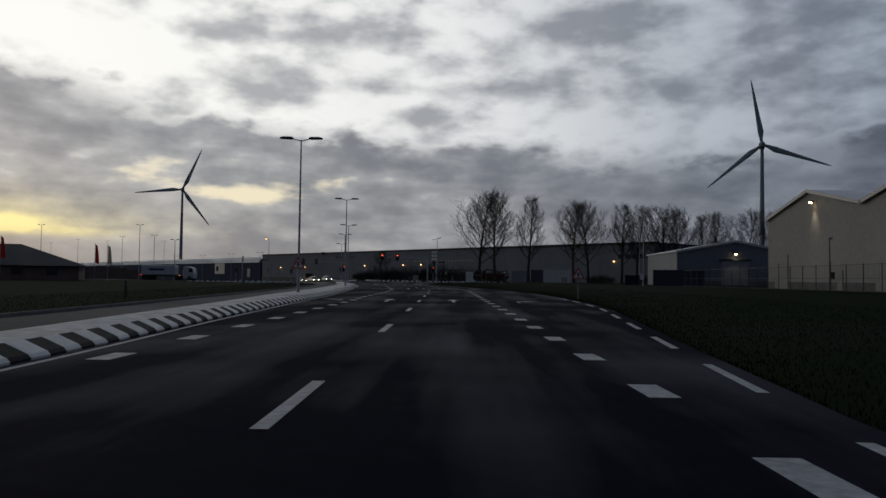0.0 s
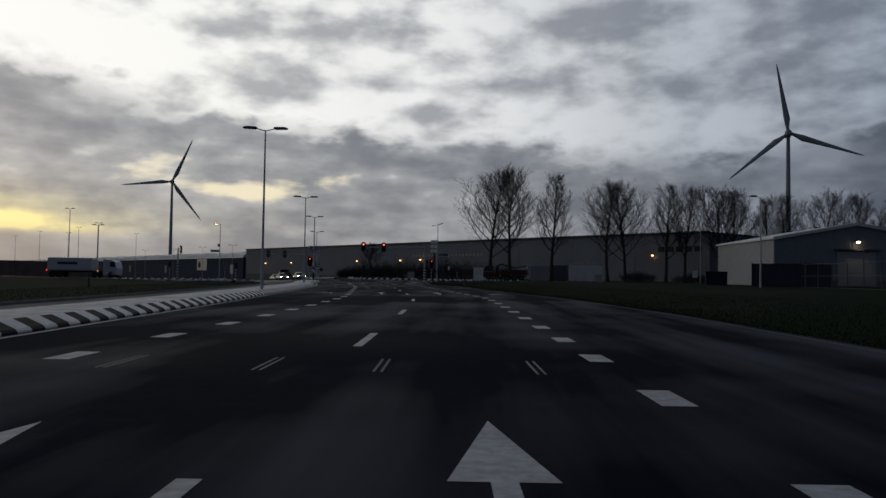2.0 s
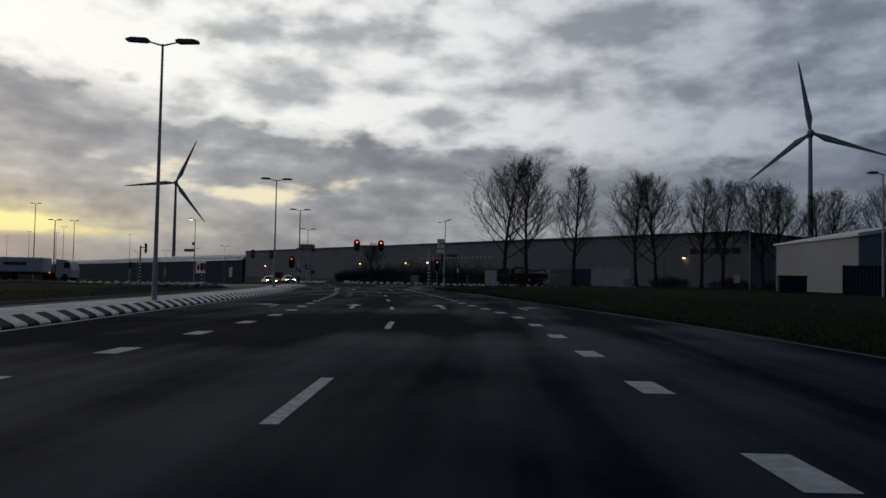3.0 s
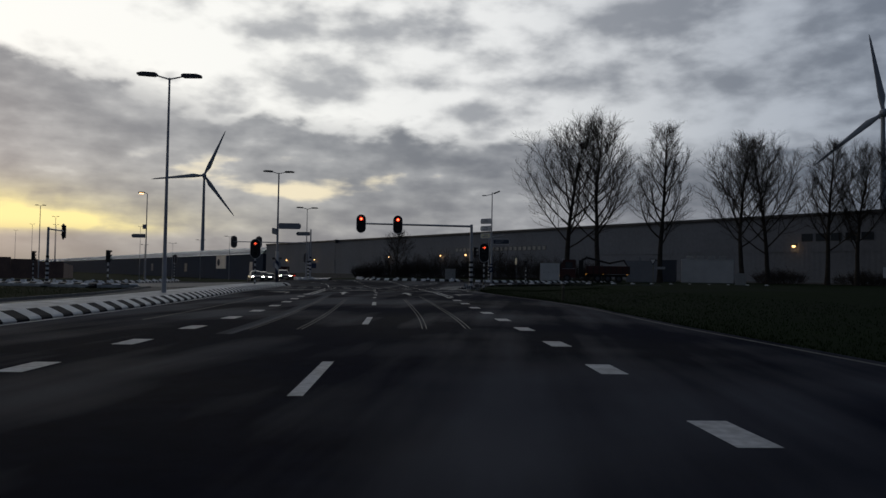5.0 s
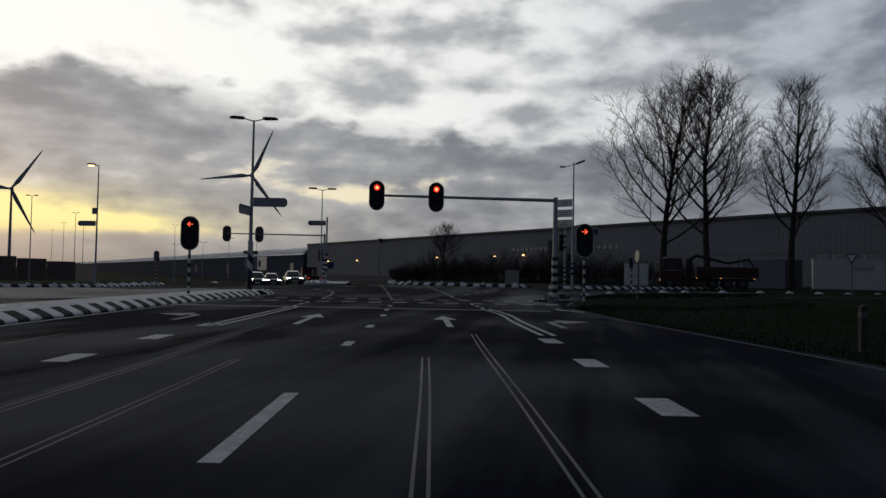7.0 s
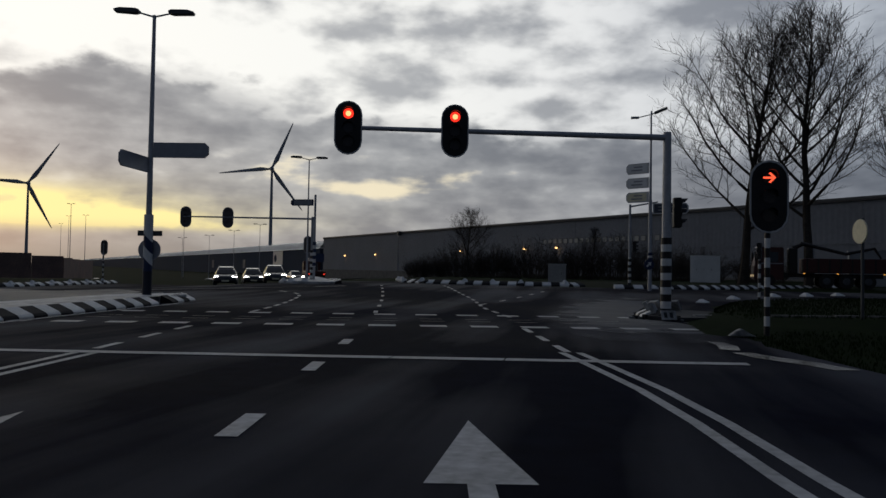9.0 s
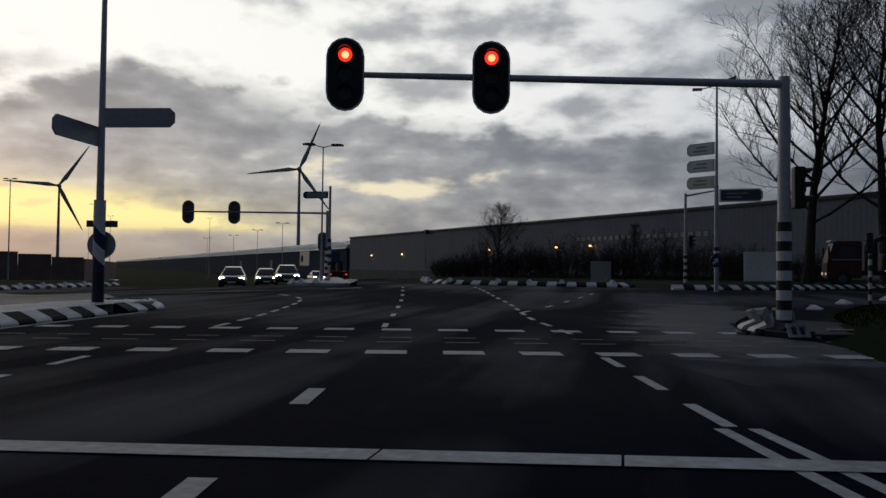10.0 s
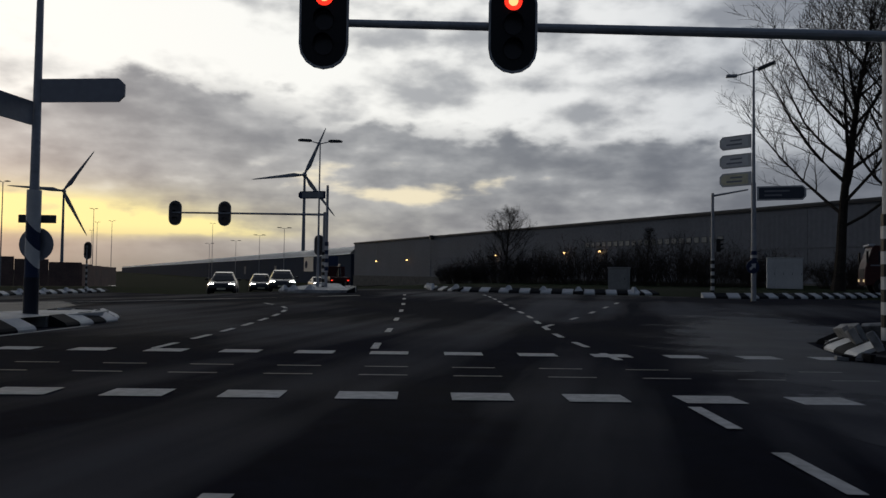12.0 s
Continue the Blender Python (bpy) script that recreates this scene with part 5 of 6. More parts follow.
cabinet(-10.5, 190.5, 1.25, 0.6, 1.5, -12, "box_grey", "grey steel utility cabinet behind the kerb", 1)
cabinet(3.6, 214.5, 2.9, 2.2, 2.75, -8, "board_pale", "pale transformer kiosk with louvred doors by trees", 4)
cabinet(26.5, 190, 1.3, 0.7, 1.5, -20, "box_grey", "grey steel utility cabinet near the hedge", 1)


# ---------------------------------------------------------------- wind turbines
def blade_mesh(bm, L, m, root):
    """One twisted, tapering blade along local z, broad face to -y."""
    sec = []
    for t, chord, thick, tw in ((0.0, 0.042, 0.042, 0), (0.06, 0.05, 0.04, 20), (0.18, 0.088, 0.026, 16), (0.4, 0.064, 0.016, 9), (0.7, 0.040, 0.010, 4), (0.93, 0.022, 0.006, 1), (1.0, 0.006, 0.003, 0)):
        ring = []
        for k in range(10):
            a = 2 * math.pi * k / 10
            x, y = (math.cos(a) * 0.5 + 0.14 * (t > 0.1)) * chord * L, math.sin(a) * 0.5 * thick * L
            ca, sa = math.cos(radians(tw)), math.sin(radians(tw))
            ring.append(bm.verts.new(m @ Vector((x * ca - y * sa, x * sa + y * ca, root + t * (L - root)))))
        sec.append(ring)
    for p, q in zip(sec, sec[1:]):
        for k in range(10):
            bm.faces.new((p[k], p[(k + 1) % 10], q[(k + 1) % 10], q[k]))
    bm.faces.new(sec[-1])


def wind_turbine(x, y, hub, L, turn, rot, label):
    o = thing("wind_turbine", label, "wind turbine", pose(x, y, -0.5, 0, 0, turn), "wind turbines")
    bm = bmesh.new()
    r = hub * 0.021
    cyl(bm, r, r * 0.55, hub - hub * 0.012 + 3.0, Matrix.Translation((0, 0, -3.0)), 24)
    part("tower", bm, "turbine", o, smooth=False)
    bm = bmesh.new()
    n = hub * 0.020
    box(bm, n * 1.8, n * 5.2, n * 1.9, pose(0, n * 1.2, hub - n * 0.95), n * 0.45)
    part("nacelle", bm, "turbine", o)
    hubm = pose(0, -n * 2.0, hub)
    bm = bmesh.new()
    bmesh.ops.create_uvsphere(bm, u_segments=16, v_segments=10, radius=n * 1.15, matrix=hubm)
    hp = part("hub", bm, "turbine", o, smooth=True)
    for k in range(3):
        bm = bmesh.new()
        blade_mesh(bm, L, hubm @ Matrix.Rotation(radians(rot + 120 * k), 4, "Y"), n * 0.6)
        part("blade", bm, "turbine", hp, smooth=True)


wind_turbine(236.4, 614.2, 111, 53, -20, -9, "tall pale wind turbine with three blades behind the sheds")
wind_turbine(-284.2, 758.8, 87, 45, 20, 23, "pale wind turbine with three blades beyond the long building")
wind_turbine(-395.4, 600, 57, 35, 33, 33, "smaller wind turbine with three blades against the sunset")


# ---------------------------------------------------------------- buildings
def wall_run(a, b):
    a, b = Vector((*a, 0)), Vector((*b, 0))
    d = b - a
    return Matrix.Translation(a) @ Matrix.Rotation(math.atan2(d.y, d.x), 4, "Z"), d.length


def warehouse():
    m, L = wall_run((-106, 402), (56, 215.5))
    o = thing("warehouse", "very long grey clad warehouse with a flat dark-edged roof", "warehouse", m)
    H, D = 12.3, 90
    k = 12
    for i in range(k):                             # wall bays
        bm = bmesh.new()
        box(bm, L / k - 0.06, 0.3, H + 2.8, pose(L * (i + 0.5) / k, 0.15 + 0.02 * (i % 2), -3.2))
        part("wall_bay", bm, "clad_grey", o)
    bm = bmesh.new()
    box(bm, 0.3, D, H + 2.9, pose(0.15, D / 2 + 0.4, -3.2))
    part("side_wall", bm, "clad_grey", o)
    bm = bmesh.new()
    box(bm, 0.3, D, H - 0.3, pose(L - 0.15, D / 2 + 0.4, 0))
    part("side_wall", bm, "clad_grey", o)
    bm = bmesh.new()
    box(bm, L, 0.3, H - 0.3, pose(L / 2, D + 0.5, 0))
    part("rear_wall", bm, "clad_grey", o)
    bm = bmesh.new()
    box(bm, L + 0.2, D + 0.8, 0.3, pose(L / 2, D / 2 + 0.1, H - 0.4))
    part("roof", bm, "roof_dark", o)
    bm = bmesh.new()
    box(bm, L + 0.3, 0.25, 0.5, pose(L / 2, -0.05, H - 0.3))
    part("parapet", bm, "steel_dark", o)
    bm = bmesh.new()
    box(bm, L, 0.12, 0.35, pose(L / 2, -0.02, 5.9))
    part("wall_band", bm, "clad_grey", o)
    bm = bmesh.new()
    box(bm, L, 0.35, 3.9, pose(L / 2, -0.05, -3.2))
    part("plinth", bm, "kerb_grey", o)
    bm = bmesh.new()
    box(bm, 0.9, 1.4, 1.2, pose(63.3, -0.4, H - 0.9))
    part("roof_hood", bm, "steel_dark", o)
    wide = [(134.0 + 1.75 * i, 7.3, 1.25, 1.05, "win_pale") for i in range(21)] + [(234 + 2.5 * i, 7.7, 1.9, 1.35, "glass") for i in range(5)]
    for x, z, w, h, mt in wide:
        bm = bmesh.new()
        box(bm, w, 0.08, h, pose(x, -0.03, z), 0.02)
        wd = part("window", bm, "steel_dark", o)
        bm = bmesh.new()
        box(bm, w - 0.16, 0.05, h - 0.16, pose(x, -0.06, z + 0.08))
        part("pane", bm, mt, wd)
    for x, z in ((22.2, 5.55), (46.8, 5.7), (99, 6.2), (127, 6.3), (138.7, 6.4), (232, 6.9)):
        bm = bmesh.new()
        box(bm, 0.5, 0.5, 0.3, pose(x, -0.3, z + 0.1), 0.05)
        f = part("wall_lamp", bm, "steel_dark", o)
        bm = bmesh.new()
        box(bm, 0.46, 0.26, 0.28, pose(x, -0.68, z - 0.15), 0.04)
        part("glowing_lens", bm, "lamp_on", f, "lit orange wall lamp")
    for x, w, h in ((60, 4, 4.5), (84, 1.2, 2.4), (176, 4, 4.5), (196, 4, 4.5)):
        bm = bmesh.new()
        box(bm, w, 0.1, h, pose(x, -0.06, 0.9), 0.03)
        part("door", bm, "clad_grey", o)


warehouse()


def long_store():
    m, L = wall_run((-1238, 1814), (-108, 404))
    o = thing("storage_hall", "long low dark blue hall with a pale curved metal roof", "warehouse", m)
    H, D = 8.6, 60
    for i in range(30):
        bm = bmesh.new()
        box(bm, L / 30 - 0.1, 0.3, H + 3.1, pose(L * (i + 0.5) / 30, 0.15 + 0.02 * (i % 2), -3.2))
        part("wall_bay", bm, "clad_blue", o)
    for x in (0.2, L - 0.2):
        bm = bmesh.new()
        box(bm, 0.3, D, H + 3.1, pose(x, D / 2 + 0.4, -3.2))
        part("side_wall", bm, "clad_blue", o)
    # the roof curls over at the eaves and runs nearly flat to the ridge
    curve = [(-0.6, 0.0), (-0.3, 0.45), (0.4, 1.15), (1.2, 1.95), (2.0, 2.65), (3.0, 3.1), (6, 3.35), (16, 3.5), (D / 2, 3.55)]
    curve += [(D - a, b) for a, b in curve[-2::-1]]
    bm = bmesh.new()
    ends = []
    for x in (-0.5, L + 0.5):
        ends.append([bm.verts.new((x, a, H - 0.25 + b)) for a, b in curve])
    for k in range(len(curve) - 1):
        bm.faces.new((ends[0][k], ends[1][k], ends[1][k + 1], ends[0][k + 1]))
    bmesh.ops.solidify(bm, geom=bm.faces[:], thickness=0.15)
    bmesh.ops.recalc_face_normals(bm, faces=bm.faces[:])
    part("roof", bm, "roof_metal", o, "pale curved metal roof", smooth=True)
    for x, w, z, h, mt in ((L - 57, 15, 2.0, 6.2, "sign_white"), (L - 14, 4.0, 0.4, 4.6, "sign_back"), (L - 120, 5, 0.2, 4.5, "clad_slate"), (L - 200, 5, 0.2, 4.5, "clad_slate")):
        bm = bmesh.new()
        box(bm, w, 0.2, h, pose(x, -0.15, z), 0.03)
        p = part("wall_board" if mt == "sign_white" else "door", bm, mt, o, "white rectangular board with a dark emblem" if mt == "sign_white" else "")
        if mt == "sign_white":
            bm = bmesh.new()
            prism(bm, spin(1.5, 20), 0.1, pose(x - 3.6, -0.3, z + 3.0) @ Matrix.Diagonal((1.3, 1, 1.1, 1)))
            part("emblem", bm, "clad_blue", p)


long_store()


def gable_shed(name, label, m, spans, span, depth, eave, ridge, wall, side, extra=True):
    """Gables side by side along local x; the fronts look along -y, the ridges run along y."""
    o = thing(name, label, "shed", m)
    for i in range(spans):
        x0 = i * span
        out = [(x0, 0), (x0 + span, 0), (x0 + span, eave), (x0 + span / 2, ridge), (x0, eave)]
        bm = bmesh.new()
        prism(bm, out, 0.25, pose(0, 0.125, 0))
        part("gable_wall", bm, wall, o)
        bm = bmesh.new()
        prism(bm, out, 0.25, pose(0, depth - 0.125, 0))
        part("gable_wall", bm, wall, o)
        for s in (0, 1):
            xa, xb = (x0 - 0.25, x0 + span / 2) if s == 0 else (x0 + span / 2, x0 + span + 0.25)
            drop = (ridge - eave) * 0.5 / span
            za, zb = (eave - drop, ridge) if s == 0 else (ridge, eave - drop)
            bm = bmesh.new()
            q = [(xa, za), (xb, zb), (xb, zb + 0.22), (xa, za + 0.22)]
            prism(bm, q, depth + 0.6, pose(0, depth / 2, 0.02))
            part("roof", bm, "roof_pale", o)
            bm = bmesh.new()
            q = [(xa, za - 0.08), (xb, zb - 0.08), (xb, zb + 0.30), (xa, za + 0.30)]
            prism(bm, q, 0.06, pose(0, -0.36, 0.02))
            part("verge_trim", bm, "box_white", o, "pale roof trim")
    for x in (0.1, spans * span - 0.1):
        bm = bmesh.new()
        box(bm, 0.2, depth - 0.5, eave, pose(x, depth / 2, 0))
        part("side_wall", bm, side, o)
    bm = bmesh.new()
    box(bm, spans * span, 0.08, 0.9, pose(spans * span / 2, -0.04, 0))
    part("plinth", bm, "kerb_grey", o)
    return o


shed1 = gable_shed("shed", "large beige clad shed with gables and pale roof edges", pose(40.9, 98.2, 0.5, 0, 0, -90), 4, 23.6, 60, 8.7, 11.1, "clad_beige", "clad_beige")


def flood(parent, x, z, y=-0.1):
    bm = bmesh.new()
    box(bm, 0.55, 0.42, 0.22, pose(x, y - 0.35, z, -25, 0, 0), 0.04)
    f = part("flood_lamp", bm, "steel_dark", parent)
    bm = bmesh.new()
    box(bm, 0.42, 0.24, 0.05, pose(x, y - 0.42, z - 0.07, -25, 0, 0))
    part("glowing_lens", bm, "lamp_warm", f, "lit wall lamp")


def wall_light(x, y, z, power, colour, aim, spot=95):
    l = new("lamp_light", bpy.data.lights.new("lamp_light", "SPOT"))
    l.data.energy, l.data.color, l.data.spot_size, l.data.spot_blend, l.data.shadow_soft_size = power, colour, radians(spot), 0.7, 0.12
    l.matrix_world = look((x, y, z), aim)


flood(shed1, 13.2, 9.8)
wall_light(40.35, 85.0, 9.9, 130, (1.0, 0.85, 0.6), (40.85, 85.0, 4.0), 70)
for x, w, h in ((4.2, 3.8, 4.2), (19, 1.1, 2.2), (28, 4, 4.2)):
    bm = bmesh.new()
    box(bm, w, 0.1, h, pose(x, -0.06, 0.0), 0.02)
    part("door", bm, "clad_beige", shed1)
shed2 = gable_shed("shed", "slate grey clad shed with a low gable and white flank", pose(39.6, 136.2, 0.5, 0, 0, 0), 1, 20.4, 22, 6.0, 7.9, "clad_slate", "clad_white")
flood(shed2, 10.2, 5.75)
wall_light(49.8, 135.4, 6.0, 90, (1.0, 0.82, 0.55), (49.8, 136.0, 2.0), 90)
bm = bmesh.new()
box(bm, 5.6, 0.5, 0.14, pose(10.2, -0.3, 4.7))
part("canopy", bm, "steel_dark", shed2)
bm = bmesh.new()
box(bm, 4.8, 0.12, 4.3, pose(10.2, -0.06, 0.2), 0.03)
part("roller_door", bm, "sign_back", shed2)
bm = bmesh.new()
cyl(bm, 0.35, 0.35, 0.7, pose(10.6, 12, 7.7), 12)
part("roof_vent", bm, "steel_dark", shed2)


def low_house():
    o = thing("farm_building", "low dark building with a broad hipped tile roof", "building", pose(-76, 126, 0.1, 0, 0, 24))
    bm = bmesh.new()
    box(bm, 24, 18, 2.4)
    part("wall", bm, "brick", o)
    bm = bmesh.new()
    lo = [bm.verts.new((x, y, 2.3)) for x, y in ((-13, -10), (13, -10), (13, 10), (-13, 10))]
    hi = [bm.verts.new((x, 0, 6.0)) for x in (-2.5, 2.5)]
    for f in ((lo[0], lo[1], hi[1], hi[0]), (lo[1], lo[2], hi[1]), (lo[2], lo[3], hi[0], hi[1]), (lo[3], lo[0], hi[0]), lo[::-1]):
        bm.faces.new(f)
    part("roof", bm, "roof_dark", o)
    bm = bmesh.new()
    box(bm, 0.9, 0.9, 1.2, pose(-4, -2, 5.0))
    part("chimney", bm, "brick", o)
    for x in (-7, -2, 3, 8):
        bm = bmesh.new()
        box(bm, 1.6, 0.1, 1.2, pose(x, -9.05, 0.8))
        w = part("window", bm, "steel_dark", o)
        bm = bmesh.new()
        box(bm, 1.4, 0.06, 1.0, pose(x, -9.1, 0.9))
        part("pane", bm, "glass", w)


low_house()


def yard_wall(a, b, h, n, label, mat="brick"):
    m, L = wall_run(a, b)
    o = thing("yard_wall", label, "wall", m)
    for i in range(n):
        bm = bmesh.new()
        box(bm, L / n - 0.05, 0.25, h[i] + 3.2, pose(L * (i + 0.5) / n, 0.02 * (i % 2), -3.2))
        part("panel", bm, mat, o)


yard_wall((-146, 237), (-113, 269), (3.75, 3.7, 3.7, 3.65, 3.65, 3.6, 3.2, 2.7), 8, "dark brown stepped screen wall of a yard")
yard_wall((-240, 150), (-146, 237), (3.8, 3.8, 3.8, 3.8, 3.8, 3.75), 6, "dark brown screen wall of a yard")


yard_wall((-133, 306), (-113.3, 269.3), (2.0, 2.1, 2.2, 2.4), 4, "dark brown low screen wall of a yard")


def fence(a, b, h, n, label):
    m, L = wall_run(a, b)
    o = thing("fence", label, "fence", m @ Matrix.Translation((0, 0, 0.5)))
    for i in range(n + 1):
        bm = bmesh.new()
        cyl(bm, 0.045, 0.045, h + (0.35 if i % 4 == 0 else 0.0), Matrix.Translation((L * i / n, 0, 0)), 8)
        part("post", bm, "steel_dark", o)
    for z in (0.12, h * 0.5, h - 0.06):
        bm = bmesh.new()
        bar(bm, (0, 0, z), (L, 0, z), 0.022, None, 6)
        part("rail", bm, "steel_dark", o)
    bm = bmesh.new()
    for i in range(int(L / 0.35)):
        bar(bm, (i * 0.35, 0, 0.1), (i * 0.35, 0, h - 0.05), 0.006, None, 3)
    tagged(part("mesh_wires", bm, "steel_dark", o), kind="stuff")


fence((36.5, 132), (36.5, 48), 2.55, 28, "tall dark steel mesh fence in front of the sheds")
o = thing("mast", "slim dark mast with a small box behind the fence", "mast", pose(37.6, 74.5, 0.5))
bm = bmesh.new()
cyl(bm, 0.07, 0.05, 5.2, None, 8)
part("pole", bm, "steel_dark", o)
bm = bmesh.new()
box(bm, 0.35, 0.3, 0.7, pose(0.25, 0, 1.2), 0.03)
box(bm, 0.3, 0.15, 0.15, pose(0.1, 0, 5.1))
part("box", bm, "steel_dark", o)

# shipping container and bins by the slate shed
m, L = wall_run((32.6, 124.6), (38.2, 119.4))
o = thing("shipping_container", "dark blue steel shipping container on the grass", "container", m @ Matrix.Translation((0, 0, 0.45)))
bm = bmesh.new()
box(bm, L, 2.4, 2.55, pose(L / 2, 1.2, 0.05), 0.04)
part("body", bm, "cont_blue", o)
for x in (0.08, L - 0.08):
    for yy in (0.06, 2.34):
        bm = bmesh.new()
        box(bm, 0.18, 0.18, 2.7, pose(x, yy, 0))
        part("corner_post", bm, "cont_blue", o)
for z in (0.0, 2.5):
    bm = bmesh.new()
    box(bm, L, 0.14, 0.16, pose(L / 2, 0.0, z))
    part("rail", bm, "cont_blue", o)
for x, y, w, d, h, mt, lb in ((30.4, 130, 2.4, 1.6, 1.5, "cont_blue", "dark blue steel waste skip by the container"), (16.6, 204.6, 4.4, 2.4, 3.0, "sign_panel", "grey steel container behind the bare trees"),
                              (22.1, 215.5, 3.2, 2.4, 3.4, "board_navy", "dark steel container beside a pale cabin"), (27.3, 210.2, 7.5, 3.0, 3.45, "sign_white", "pale site cabin with roof units")):
    o = thing("skip" if h < 2 else "site_cabin", lb, "container", pose(x, y, ground_z(x, y), 0, 0, -14))
    bm = bmesh.new()
    box(bm, w, d, h, None, 0.05)
    part("body", bm, mt, o)
    bm = bmesh.new()
    box(bm, w + 0.1, d + 0.1, 0.12, pose(0, 0, h - 0.02))
    part("rim", bm, mt, o)
    if mt == "sign_white":
        for k in range(4):
            bm = bmesh.new()
            box(bm, 1.0, 0.8, 0.55, pose(-2.6 + 1.6 * k, 0, h + 0.1), 0.05)
            part("roof_unit", bm, "box_grey", o)
for x, y in ((47, 196), (61, 196)):
    o = thing("info_board", "small white notice board on a post by the trees", "sign", pose(x, y, 0.2))
    bm = bmesh.new()
    cyl(bm, 0.05, 0.05, 2.6)
    part("post", bm, "steel_dark", o)
    bm = bmesh.new()
    box(bm, 1.0, 0.06, 1.4, pose(0, -0.06, 1.4))
    part("board", bm, "sign_white", o)


# ---------------------------------------------------------------- flags at the low building
for x, y, mt, h, lb in ((-64.5, 134.3, "flag_red", 6.6, "drooping red flag on a slim pole"), (-62.3, 134.6, "flag_pale", 6.4, "drooping pale flag on a slim pole"), (-70.5, 116, "flag_red", 7.0, "drooping red flag on a slim pole")):
    o = thing("flag_pole", lb, "flag", pose(x, y, 0.05, 0, 0, 20), "flags by the low building")
    bm = bmesh.new()
    cyl(bm, 0.05, 0.03, h, None, 8)
    part("pole", bm, "steel", o)
    bm = bmesh.new()
    n = 9
    rows = []
    for i in range(n):
        t = i / (n - 1)
        w = 0.35 + 0.55 * t - 0.25 * t * t
        rows.append([bm.verts.new((0.05 + w * s, 0.10 * math.sin(5 * s + 3 * t), h - 0.15 - 3.3 * t - 0.25 * s)) for s in (0, 0.33, 0.66, 1.0)])
    for a, b in zip(rows, rows[1:]):
        for k in range(3):
            bm.faces.new((a[k], a[k + 1], b[k + 1], b[k]))
    bmesh.ops.solidify(bm, geom=bm.faces[:], thickness=0.02)
    part("cloth", bm, mt, o)


# ---------------------------------------------------------------- bare trees
def limb(bm, pts, radii, seg):
    rings = []
    for i, (p, r) in enumerate(zip(pts, radii)):
        d = (pts[min(i + 1, len(pts) - 1)] - pts[max(i - 1, 0)]).normalized()
        u = d.orthogonal().normalized()
        v = d.cross(u)
        rings.append([bm.verts.new(p + (u * math.cos(2 * math.pi * k / seg) + v * math.sin(2 * math.pi * k / seg)) * r) for k in range(seg)])
    for a, b in zip(rings, rings[1:]):
        for k in range(seg):
            bm.faces.new((a[k], a[(k + 1) % seg], b[(k + 1) % seg], b[k]))


def grow(rng, start, way, length, r0, r1, n, lift, wobble):
    pts, d, p = [start.copy()], way.normalized(), start.copy()
    for i in range(n):
        d = (d + Vector((rng.uniform(-wobble, wobble), rng.uniform(-wobble, wobble), lift + rng.uniform(-wobble, wobble) * 0.5))).normalized()
        p = p + d * (length / n)
        pts.append(p.copy())
    return pts, [r0 + (r1 - r0) * i / n for i in range(n + 1)]


